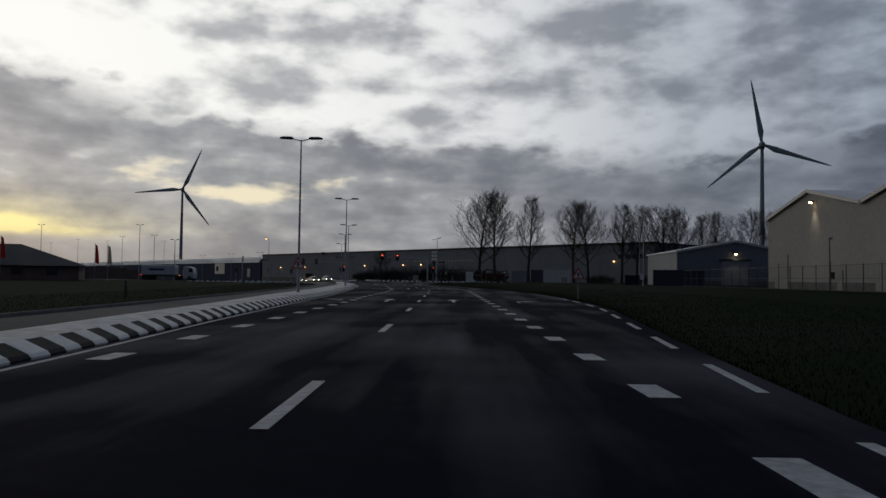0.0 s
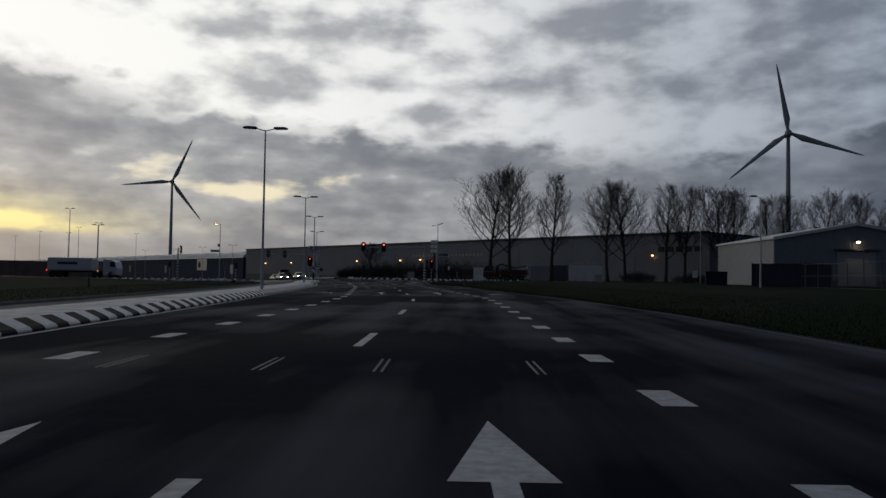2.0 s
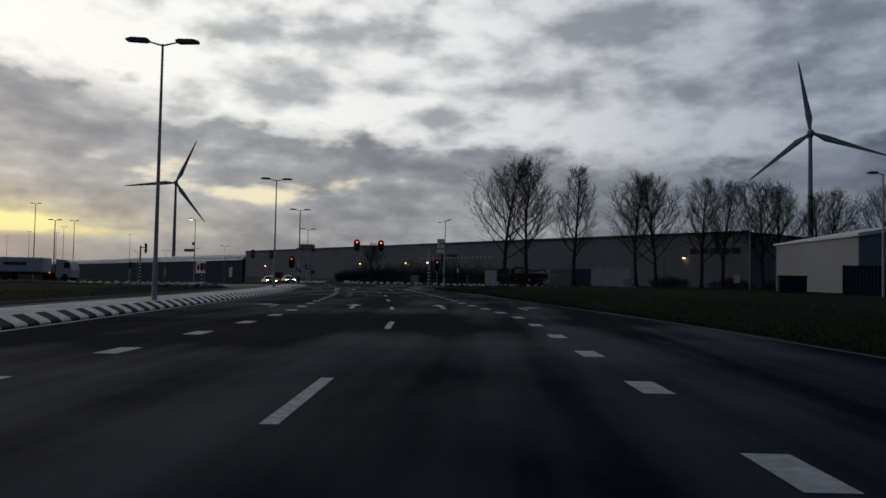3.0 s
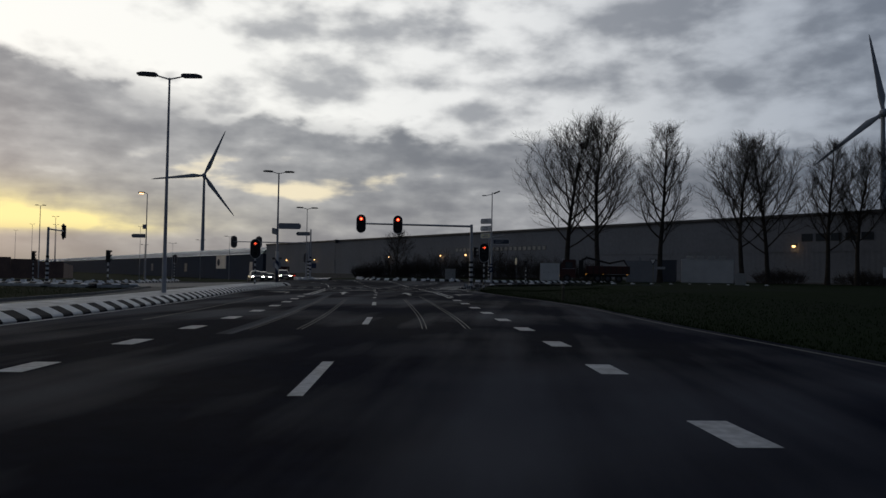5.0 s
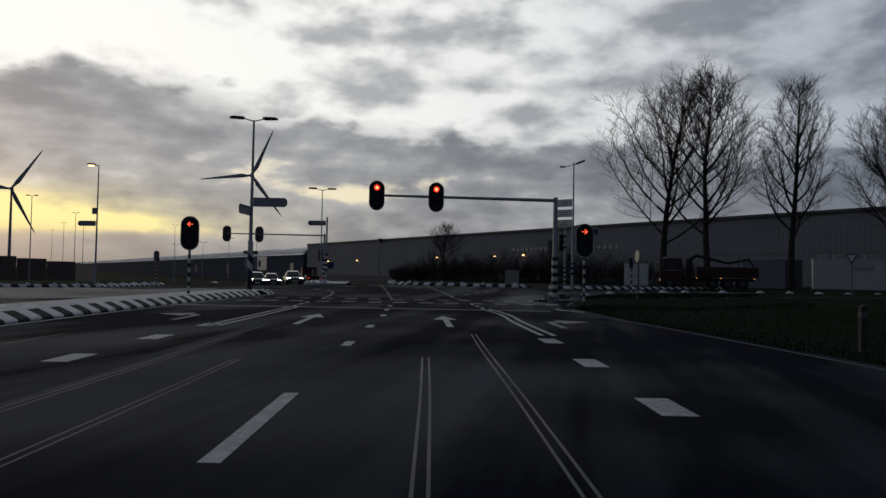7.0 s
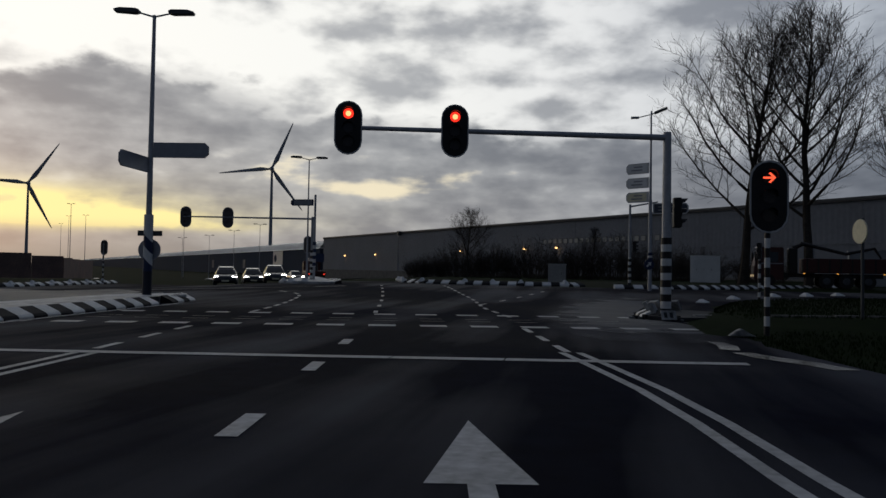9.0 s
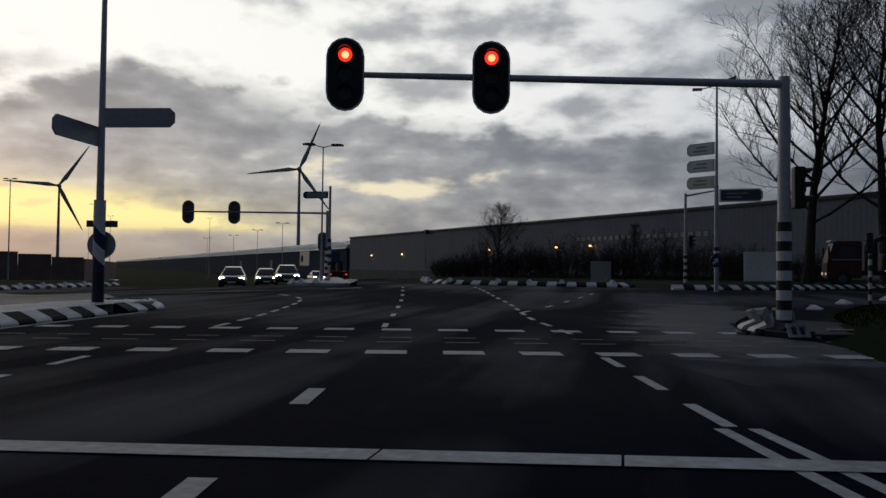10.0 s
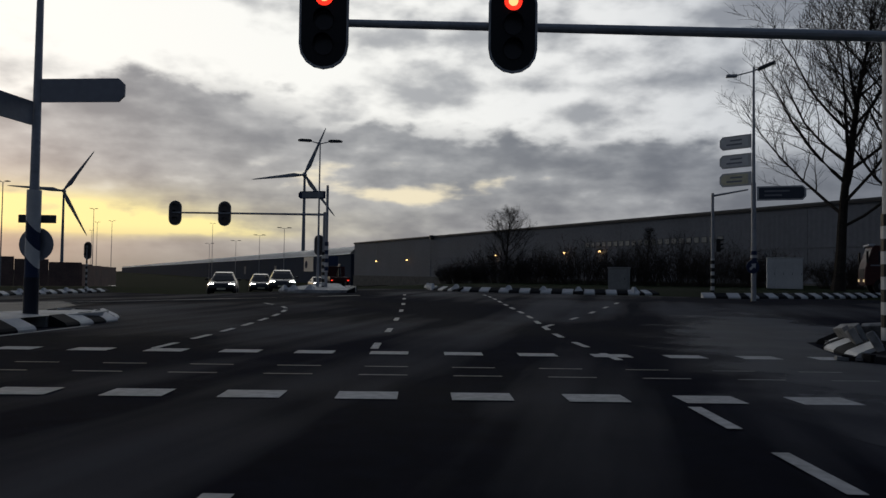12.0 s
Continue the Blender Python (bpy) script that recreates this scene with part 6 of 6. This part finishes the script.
def bare_tree(seed, height, spread, fork, stems=5):
    """Meshes of a leafless poplar: trunk, ascending limbs and a fine broom of twigs."""
    rng = random.Random(seed)
    bt, bl, bw = bmesh.new(), bmesh.new(), bmesh.new()
    r = height * 0.0138
    lean = Vector((rng.uniform(-0.04, 0.04), rng.uniform(-0.04, 0.04), 1))
    pts, rad = grow(rng, Vector((0, 0, -0.3)), lean, height * 0.90, r, r * 0.10, 12, 0.02, 0.05)
    rad[0] *= 1.35
    limb(bt, pts, rad, 9)
    buds = []

    def at(path, rr, t):
        i = min(int(t * (len(path) - 1)), len(path) - 2)
        f = t * (len(path) - 1) - i
        return path[i].lerp(path[i + 1], f), rr[i] + (rr[i + 1] - rr[i]) * f, (path[i + 1] - path[i]).normalized()

    nl = 24
    for k in range(nl):
        u = (k / (nl - 1)) ** 0.9                     # 0 at the fork, 1 at the top
        t = fork + (0.96 - fork) * u
        p, pr, d = at(pts, rad, t)
        az = k * 2.4 + rng.uniform(-0.4, 0.4)
        way = Vector((math.cos(az), math.sin(az), 0.62 + 0.55 * u + rng.uniform(-0.1, 0.2)))
        ln = spread * (1.5 * (1 - u) ** 0.62 + 0.22) * rng.uniform(0.85, 1.12)
        lp, lr = grow(rng, p, way, ln, min(pr * 0.58, r * 0.36), r * 0.04, 9, 0.115, 0.11)
        limb(bl, lp, lr, 6)
        buds.append((lp, lr, ln))
    second = []
    for lp, lr, ln in buds + [(pts, rad, height * 0.3)]:
        m = int(6 + ln * 1.2)
        for k in range(m):
            t = 0.20 + 0.79 * (k + rng.random()) / m
            if lp is pts:
                t = 0.55 + 0.44 * (k + rng.random()) / m
            p, pr, d = at(lp, lr, t)
            side = d.orthogonal().normalized()
            side.rotate(Matrix.Rotation(rng.uniform(0, 6.28), 3, d))
            way = d * 0.8 + side * rng.uniform(0.5, 1.0) + Vector((0, 0, 0.2))
            l2 = min(ln, 9) * rng.uniform(0.22, 0.40) * (1.2 - 0.6 * t) + 0.6
            sp, sr = grow(rng, p, way, l2, max(0.012, pr * 0.46), 0.007, 6, 0.07, 0.20)
            limb(bl, sp, sr, 4)
            second.append((sp, sr, l2))
    for sp, sr, l2 in second:
        n = int(6 + l2 * 4.0)
        for k in range(n):
            t = 0.12 + 0.88 * (k + rng.random()) / n
            p, pr, d = at(sp, sr, min(t, 0.99))
            side = d.orthogonal().normalized()
            side.rotate(Matrix.Rotation(rng.uniform(0, 6.28), 3, d))
            way = d * 0.7 + side * rng.uniform(0.4, 1.0) + Vector((0, 0, 0.2))
            tp, tr = grow(rng, p, way, rng.uniform(0.4, 1.2), 0.0115, 0.007, 3, 0.06, 0.28)
            limb(bw, tp, tr, 3)
    return mesh_of("trunk", bt, "bark"), mesh_of("limbs", bl, "bark"), mesh_of("twigs", bw, "twig")


VARIANTS = [bare_tree(11, 24.5, 6.2, 0.27), bare_tree(23, 25.0, 7.2, 0.24), bare_tree(37, 25.0, 4.9, 0.26), bare_tree(51, 22.5, 5.6, 0.28)]


def place_tree(x, y, v, turn, scale, z=0.15, wide=1.0, lab="tall bare poplar with ascending limbs and fine twigs"):
    o = thing("tree", lab, "tree", pose(x, y, z, 0, 0, turn) @ Matrix.Diagonal((scale * wide, scale * wide, scale, 1)), "row of bare trees along the warehouse")
    for nm, me in zip(("trunk", "limbwork", "twigwork"), VARIANTS[v]):
        ob = new(nm, me)
        ob.parent = o


for x, y, v, turn, s in ((5.3, 203.7, 1, 20, 1.0), (9.6, 198.6, 0, 140, 1.04), (18.4, 200.5, 2, 60, 1.0), (30.9, 204.2, 3, 10, 1.04), (35.2, 206.5, 1, 200, 0.92), (44.5, 209.2, 2, 300, 0.95), (48.3, 208, 0, 75, 0.92), (54.8, 204.5, 1, 120, 0.88), (59, 206.5, 3, 33, 0.98),
                         (66, 206, 2, 210, 0.82), (69.5, 206.5, 0, 280, 0.84), (77, 206, 1, 350, 0.86), (87, 207, 3, 90, 0.95), (95, 207, 2, 160, 0.92), (106, 208, 0, 30, 0.9), (116, 208, 1, 250, 0.9)):
    place_tree(x, y, v, turn, s, 0.15, 1.26 if x < 6 else 1.16)
place_tree(-23, 226, 3, 40, 0.42, 0.1, 1.3, "small bare tree rising out of the hedge")
place_tree(-8, 232, 2, 40, 0.30, 0.1, 1.3, "small bare tree rising out of the hedge")


def thicket(x, y, w, d, h, seed, n, label="dark leafless bush thicket in front of the warehouse"):
    """A bush: many arching stems with side twigs."""
    rng = random.Random(seed)
    bm = bmesh.new()
    for i in range(n):
        a, rr = rng.uniform(0, 6.28), rng.random() ** 0.6
        p = Vector((math.cos(a) * rr * w * 0.42, math.sin(a) * rr * d * 0.42, -0.05))
        hh = h * (1 - 0.45 * rr) * rng.uniform(0.65, 1.05)
        sp, sr = grow(rng, p, Vector((p.x * 0.35 + rng.uniform(-0.4, 0.4), p.y * 0.35 + rng.uniform(-0.4, 0.4), 1.6)), hh * 1.15, 0.026, 0.009, 5, 0.0, 0.16)
        limb(bm, sp, sr, 3)
        for k in range(9):
            j = rng.randint(1, 4)
            q = sp[j].lerp(sp[j + 1], rng.random())
            tp, tr = grow(rng, q, Vector((rng.uniform(-1, 1), rng.uniform(-1, 1), rng.uniform(0.1, 1.0))), rng.uniform(0.5, 1.2), 0.015, 0.007, 2, 0.0, 0.3)
            limb(bm, tp, tr, 3)
    o = thing("bush", label, "bush", pose(x, y, ground_z(x, y) - 0.02), "bushes in front of the warehouse")
    part("stemwork", bm, "bush", o)


for i, (x, y, w, h) in enumerate(((-29, 229, 6, 2.2), (-24.5, 228, 7, 3.6), (-20, 227, 7, 3.3), (-15, 226, 8, 4.0), (-10, 225, 7, 3.6), (-5, 224, 8, 4.2), (0, 226, 8, 4.0), (5, 228, 7, 3.2), (10.5, 222, 6, 2.8), (40, 216, 9, 2.0), (52, 214, 10, 1.8), (62, 212, 10, 1.8))):
    thicket(x, y, w, 4.5, h * 1.22, 100 + i, 210)


# ---------------------------------------------------------------- vehicles
def wheel(parent, x, y, r, w=0.22, side=1):
    bm = bmesh.new()
    cyl(bm, r, r, w, pose(x - w / 2, y, r, 0, 90, 0), 20)
    t = part("tyre", bm, "tyre", parent)
    bm = bmesh.new()
    cyl(bm, r * 0.62, r * 0.55, 0.03, pose(x + side * (w / 2 - 0.005) - (0.03 if side < 0 else 0), y, r, 0, 90, 0), 16)
    part("rim", bm, "steel", t)


def lofted(bm, sections, mat=0):
    """Rings of points joined one after another, with closed ends."""
    rings = [[bm.verts.new(p) for p in s] for s in sections]
    n = len(rings[0])
    for a, b in zip(rings, rings[1:]):
        for k in range(n):
            f = bm.faces.new((a[k], a[(k + 1) % n], b[(k + 1) % n], b[k]))
            f.material_index = mat
    bm.faces.new(rings[0][::-1])
    bm.faces.new(rings[-1])
    bmesh.ops.recalc_face_normals(bm, faces=bm.faces[:])


def car(x, y, turn, paint, label, suv=False, lights=True, tail=False, z=None):
    """A car whose front looks along local -y."""
    z = far_rise(x, y) - 0.004 if z is None else z
    o = thing("car", label, "car", pose(x, y, z, 0, 0, turn), "cars on the roads")
    W, L = (0.92, 4.6) if suv else (0.87, 4.4)
    belt, roof, gc = (0.98, 1.60, 0.26) if suv else (0.88, 1.38, 0.20)

    def ring(yy, zt, w, zb=gc):
        return [(-w, yy, zb + 0.12), (-w * 0.94, yy, zb), (w * 0.94, yy, zb), (w, yy, zb + 0.12), (w * 1.0, yy, (zb + zt) * 0.55), (w * 0.93, yy, zt - 0.06), (w * 0.80, yy, zt), (-w * 0.80, yy, zt), (-w * 0.93, yy, zt - 0.06), (-w, yy, (zb + zt) * 0.55)]
    h = L / 2
    bm = bmesh.new()
    lofted(bm, [ring(-h, belt * 0.72, W * 0.84, gc + 0.05), ring(-h + 0.18, belt * 0.82, W * 0.95), ring(-h + 0.6, belt * 0.90, W), ring(-h + 1.3, belt * 0.98, W), ring(0.2, belt, W), ring(h - 0.7, belt * 1.01, W), ring(h - 0.15, belt * 0.95, W * 0.95), ring(h, belt * 0.85, W * 0.86)])
    body = part("body", bm, paint, o, smooth=True)

    def cab(yy, zt, w0, w1):
        return [(-w0, yy, belt * 0.96), (w0, yy, belt * 0.96), (w1, yy, zt - 0.05), (w1 * 0.85, yy, zt), (-w1 * 0.85, yy, zt), (-w1, yy, zt - 0.05)]
    bm = bmesh.new()
    back = h - (0.25 if suv else 0.75)
    lofted(bm, [cab(-h + 1.15, belt, W * 0.88, W * 0.84), cab(-h + 1.75, roof - 0.20, W * 0.91, W * 0.72), cab(-h + 2.2, roof - 0.04, W * 0.93, W * 0.66), cab(0.35, roof, W * 0.94, W * 0.66), cab(back - 0.6, roof - 0.06, W * 0.93, W * 0.64), cab(back, belt * 1.02, W * 0.9, W * 0.78)])
    part("cabin", bm, "car_glass", o, smooth=False)
    bm = bmesh.new()
    lofted(bm, [[(-W * 0.64, yy, zz), (W * 0.64, yy, zz), (W * 0.56, yy, zz + 0.035), (-W * 0.56, yy, zz + 0.035)] for yy, zz in ((-h + 2.12, roof - 0.06), (-h + 2.4, roof - 0.02), (0.4, roof + 0.003), (back - 0.6, roof - 0.05))])
    part("roof", bm, paint, o)
    for s in (-1, 1):
        for yy in (-h + 0.86, h - 0.86):
            wheel(o, s * (W - 0.12), yy, 0.35 if suv else 0.32, 0.22, s)
        bm = bmesh.new()
        box(bm, 0.34, 0.10, 0.15, pose(s * W * 0.70, -h + 0.14, belt * 0.62, 0, 0, s * 18), 0.03)
        part("headlight", bm, "headlight" if lights else "glass", o, "bright headlight" if lights else "")
        bm = bmesh.new()
        box(bm, 0.30, 0.06, 0.14, pose(s * W * 0.70, h - 0.06, belt * 0.78), 0.02)
        part("tail_light", bm, "taillight" if tail else "sign_red", o)
        bm = bmesh.new()
        box(bm, 0.22, 0.12, 0.14, pose(s * (W + 0.10), -h + 1.55, belt * 0.98), 0.03)
        part("mirror", bm, paint, o)
    bm = bmesh.new()
    box(bm, W * 1.1, 0.05, 0.24, pose(0, -h + 0.03, gc + 0.20), 0.02)
    part("grille", bm, "black", body)
    bm = bmesh.new()
    box(bm, 0.52, 0.02, 0.11, pose(0, -h - 0.03, gc + 0.12))
    part("plate", bm, "sign_yellow", body)


car(-35.0, 185.0, 26, "car_black", "dark car with bright headlights waiting at the line")
car(-32.4, 188.0, 26, "car_grey", "grey saloon car with bright headlights waiting at the line")
car(-37.4, 194.8, 28, "car_grey", "grey car with bright headlights queued behind others")
for x, y, tn, pt, lt in ((-70, 249, 70, "car_white", True), (-84, 255, 70, "car_grey", True), (-99, 260, 72, "car_black", True), (-48, 231, 34, "car_grey", True)):
    car(x, y, tn, pt, "distant car with headlights on the far road", False, lt, z=ground_z(x, y) + 0.05)


def tipper(x, y, turn):
    """A tipper lorry with a loading crane; the cab looks along local -x."""
    o = thing("crane_lorry", "dark red tipper lorry with a folded loading crane", "lorry", pose(x, y, ground_z(x, y) - 0.03, 0, 0, turn))
    bm = bmesh.new()
    prism(bm, [(0.0, 0.55), (2.05, 0.55), (2.05, 2.95), (0.45, 2.95), (0.12, 2.0), (0.0, 1.4)], 2.35)
    bmesh.ops.bevel(bm, geom=bm.edges[:], offset=0.06, segments=2, affect="EDGES")
    cabp = part("cab", bm, "truck_red", o)
    bm = bmesh.new()
    prism(bm, [(0.40, 2.0), (0.58, 2.72), (0.66, 2.72), (0.5, 2.0)], 2.0, pose(-0.22, 0, 0))
    part("windscreen", bm, "housing", cabp)
    for s in (-1, 1):
        bm = bmesh.new()
        box(bm, 0.95, 0.03, 0.75, pose(1.2, s * 1.185, 1.85), 0.02)
        part("side_window", bm, "glass", cabp)
        bm = bmesh.new()
        box(bm, 0.08, 0.3, 0.16, pose(0.0, s * 0.85, 0.75))
        part("headlight", bm, "lamp_dim", cabp)
        bm = bmesh.new()
        box(bm, 0.12, 0.2, 0.7, pose(0.1, s * 1.35, 1.9), 0.03)
        part("mirror", bm, "truck_dark", cabp)
    bm = bmesh.new()
    box(bm, 1.7, 2.38, 0.07, pose(1.15, 0, 1.72))
    part("stripe", bm, "sign_back", cabp)
    bm = bmesh.new()
    box(bm, 0.35, 2.0, 0.14, pose(0.42, 0, 2.9), 0.03)
    part("sun_visor", bm, "truck_white", cabp, "pale sun visor")
    bm = bmesh.new()
    box(bm, 0.05, 1.5, 0.55, pose(0.02, 0, 1.0), 0.01)
    part("grille", bm, "black", cabp)
    bm = bmesh.new()
    box(bm, 8.2, 0.9, 0.3, pose(4.6, 0, 0.75))
    part("chassis", bm, "truck_dark", o)
    bm = bmesh.new()
    box(bm, 5.6, 2.45, 1.05, pose(6.2, 0, 1.1), 0.04)
    tb = part("tipper_body", bm, "truck_red", o)
    for k in range(8):
        bm = bmesh.new()
        box(bm, 0.10, 2.53, 1.0, pose(3.6 + 0.74 * k, 0, 1.12))
        part("rib", bm, "truck_dark", tb)
    bm = bmesh.new()
    box(bm, 0.6, 1.2, 1.9, pose(2.75, 0, 1.0), 0.05)
    for a, b, r in (((2.8, 0, 2.9), (3.5, 0.1, 3.25), 0.17), ((3.3, 0.1, 3.3), (6.3, 0.15, 2.55), 0.15), ((6.3, 0.15, 2.5), (8.3, 0.1, 2.95), 0.12), ((8.2, 0.1, 3.0), (8.7, 0.1, 2.2), 0.10)):
        bar(bm, a, b, r, r * 0.8, 8)
    part("crane", bm, "truck_dark", o)
    for xx in (0.95, 4.9, 6.2, 7.6):
        for s in (-1, 1):
            bm = bmesh.new()
            cyl(bm, 0.5, 0.5, 0.3, pose(xx, s * 1.05 + 0.15, 0.5, 90, 0, 0), 20)
            t = part("tyre", bm, "tyre", o)
            bm = bmesh.new()
            cyl(bm, 0.27, 0.22, 0.05, pose(xx, s * 1.05 + (0.16 if s > 0 else -0.14), 0.5, 90, 0, 0), 14)
            part("rim", bm, "steel_dark", t)
    for xx in (3.4, 5.6, 8.6):
        bm = bmesh.new()
        box(bm, 0.12, 0.03, 0.06, pose(xx, -1.24, 1.02))
        part("marker_light", bm, "amber", o)


tipper(4.0, 192.6, -6)


def trailer_truck(x, y, turn, label, red=False):
    o = thing("lorry", label, "lorry", pose(x, y, 0, 0, 0, turn))
    bm = bmesh.new()
    box(bm, 7.2, 2.5, 2.1, pose(0.6, 0, 1.1), 0.25)
    part("trailer_body", bm, "truck_red" if red else "truck_white", o)
    if not red:
        bm = bmesh.new()
        box(bm, 3.2, 0.02, 0.4, pose(0.3, -1.27, 2.1))
        part("lettering_bar", bm, "sign_blue", o)
    bm = bmesh.new()
    box(bm, 9, 1.0, 0.3, pose(1.6, 0, 0.85))
    part("chassis", bm, "truck_dark", o)
    bm = bmesh.new()
    prism(bm, [(6.0, 0.5), (8.1, 0.5), (8.15, 1.6), (7.9, 2.6), (7.3, 2.9), (6.0, 3.0)], 2.4)
    c = part("cab", bm, "truck_red" if red else "truck_white", o)
    bm = bmesh.new()
    prism(bm, [(7.1, 1.8), (8.0, 1.8), (7.85, 2.6), (7.1, 2.6)], 2.44)
    part("cab_window", bm, "glass", c)
    for xx in (-2.2, -1.0, 4.6, 7.3):
        for s in (-1, 1):
            bm = bmesh.new()
            cyl(bm, 0.5, 0.5, 0.3, pose(xx, s * 1.05 + 0.15, 0.5, 90, 0, 0), 16)
            part("tyre", bm, "tyre", o)
    for xx in (-3.0, 5.2):
        bm = bmesh.new()
        box(bm, 0.12, 0.06, 0.25, pose(xx, -1.28, 1.0))
        part("marker_light", bm, "taillight" if xx < 0 else "amber", o)


trailer_truck(-63.6, 160.0, 2, "white box lorry standing on the side road")
trailer_truck(-77, 124, 30, "white lorry parked beside the low building")
o = thing("recovery_truck", "low red flatbed truck with a dark crane", "lorry", pose(-44.5, 229, ground_z(-44.5, 229) + 0.05, 0, 0, 116))
bm = bmesh.new()
box(bm, 7, 2.4, 0.5, pose(0, 0, 0.8), 0.05)
part("flatbed", bm, "truck_red", o)
bm = bmesh.new()
prism(bm, [(3.2, 0.5), (5.2, 0.5), (5.2, 1.5), (4.9, 2.5), (3.2, 2.6)], 2.3)
part("cab", bm, "truck_red", o)
bm = bmesh.new()
bar(bm, (-3, 0, 1.2), (-2.2, 0, 2.3), 0.18)
bar(bm, (-2.2, 0, 2.3), (0.6, 0, 1.5), 0.13)
part("crane", bm, "truck_dark", o)
for xx in (-2.4, -1.2, 4.0):
    for s in (-1, 1):
        bm = bmesh.new()
        cyl(bm, 0.48, 0.48, 0.3, pose(xx, s * 1.0 + 0.15, 0.48, 90, 0, 0), 16)
        part("tyre", bm, "tyre", o)
for s in (-1, 1):
    bm = bmesh.new()
    box(bm, 0.06, 0.22, 0.12, pose(-3.55, s * 0.95, 0.85))
    part("tail_light", bm, "taillight", o)


# ---------------------------------------------------------------- grass blades on the verges (past counting)
def grass_blades():
    rng = np.random.default_rng(5)
    verts, faces = [], []

    def tuft(x, y, z, s):
        for _ in range(4):
            a = rng.uniform(0, 6.28)
            h, w = s * rng.uniform(0.5, 1.2), 0.009
            lx, ly = rng.uniform(-0.5, 0.5) * h, rng.uniform(-0.5, 0.5) * h
            k = len(verts)
            ca, sa = math.cos(a) * w, math.sin(a) * w
            verts.extend(((x - ca, y - sa, z - 0.03), (x + ca, y + sa, z - 0.03), (x + lx, y + ly, z + h)))
            faces.append((k, k + 1, k + 2))
    for _ in range(34000):
        y = rng.uniform(2, 148)
        e = line_at(EDGE, min(y, 146)) + 0.25
        x = e + 9.0 * rng.random() ** 1.8
        tuft(x, y, ground_z(x, y), 0.026)
    for _ in range(14000):
        y = rng.uniform(10, 138)
        x = line_at(OPPFAR, y) - 0.25 - 8.0 * rng.random() ** 1.6
        tuft(x, y, ground_z(x, y), 0.035)
    for _ in range(9000):
        y = rng.uniform(145, 169)
        x = line_at(CORNER, y) + 0.5 + 9.0 * rng.random() ** 1.4
        tuft(x, y, ground_z(x, y), 0.035)
    me = bpy.data.meshes.new("grass")
    me.from_pydata(verts, [], faces)
    me.materials.append(M["blade"])
    tagged(new("grass", me), "short winter grass blades along the verges", "grass", kind="stuff")


grass_blades()
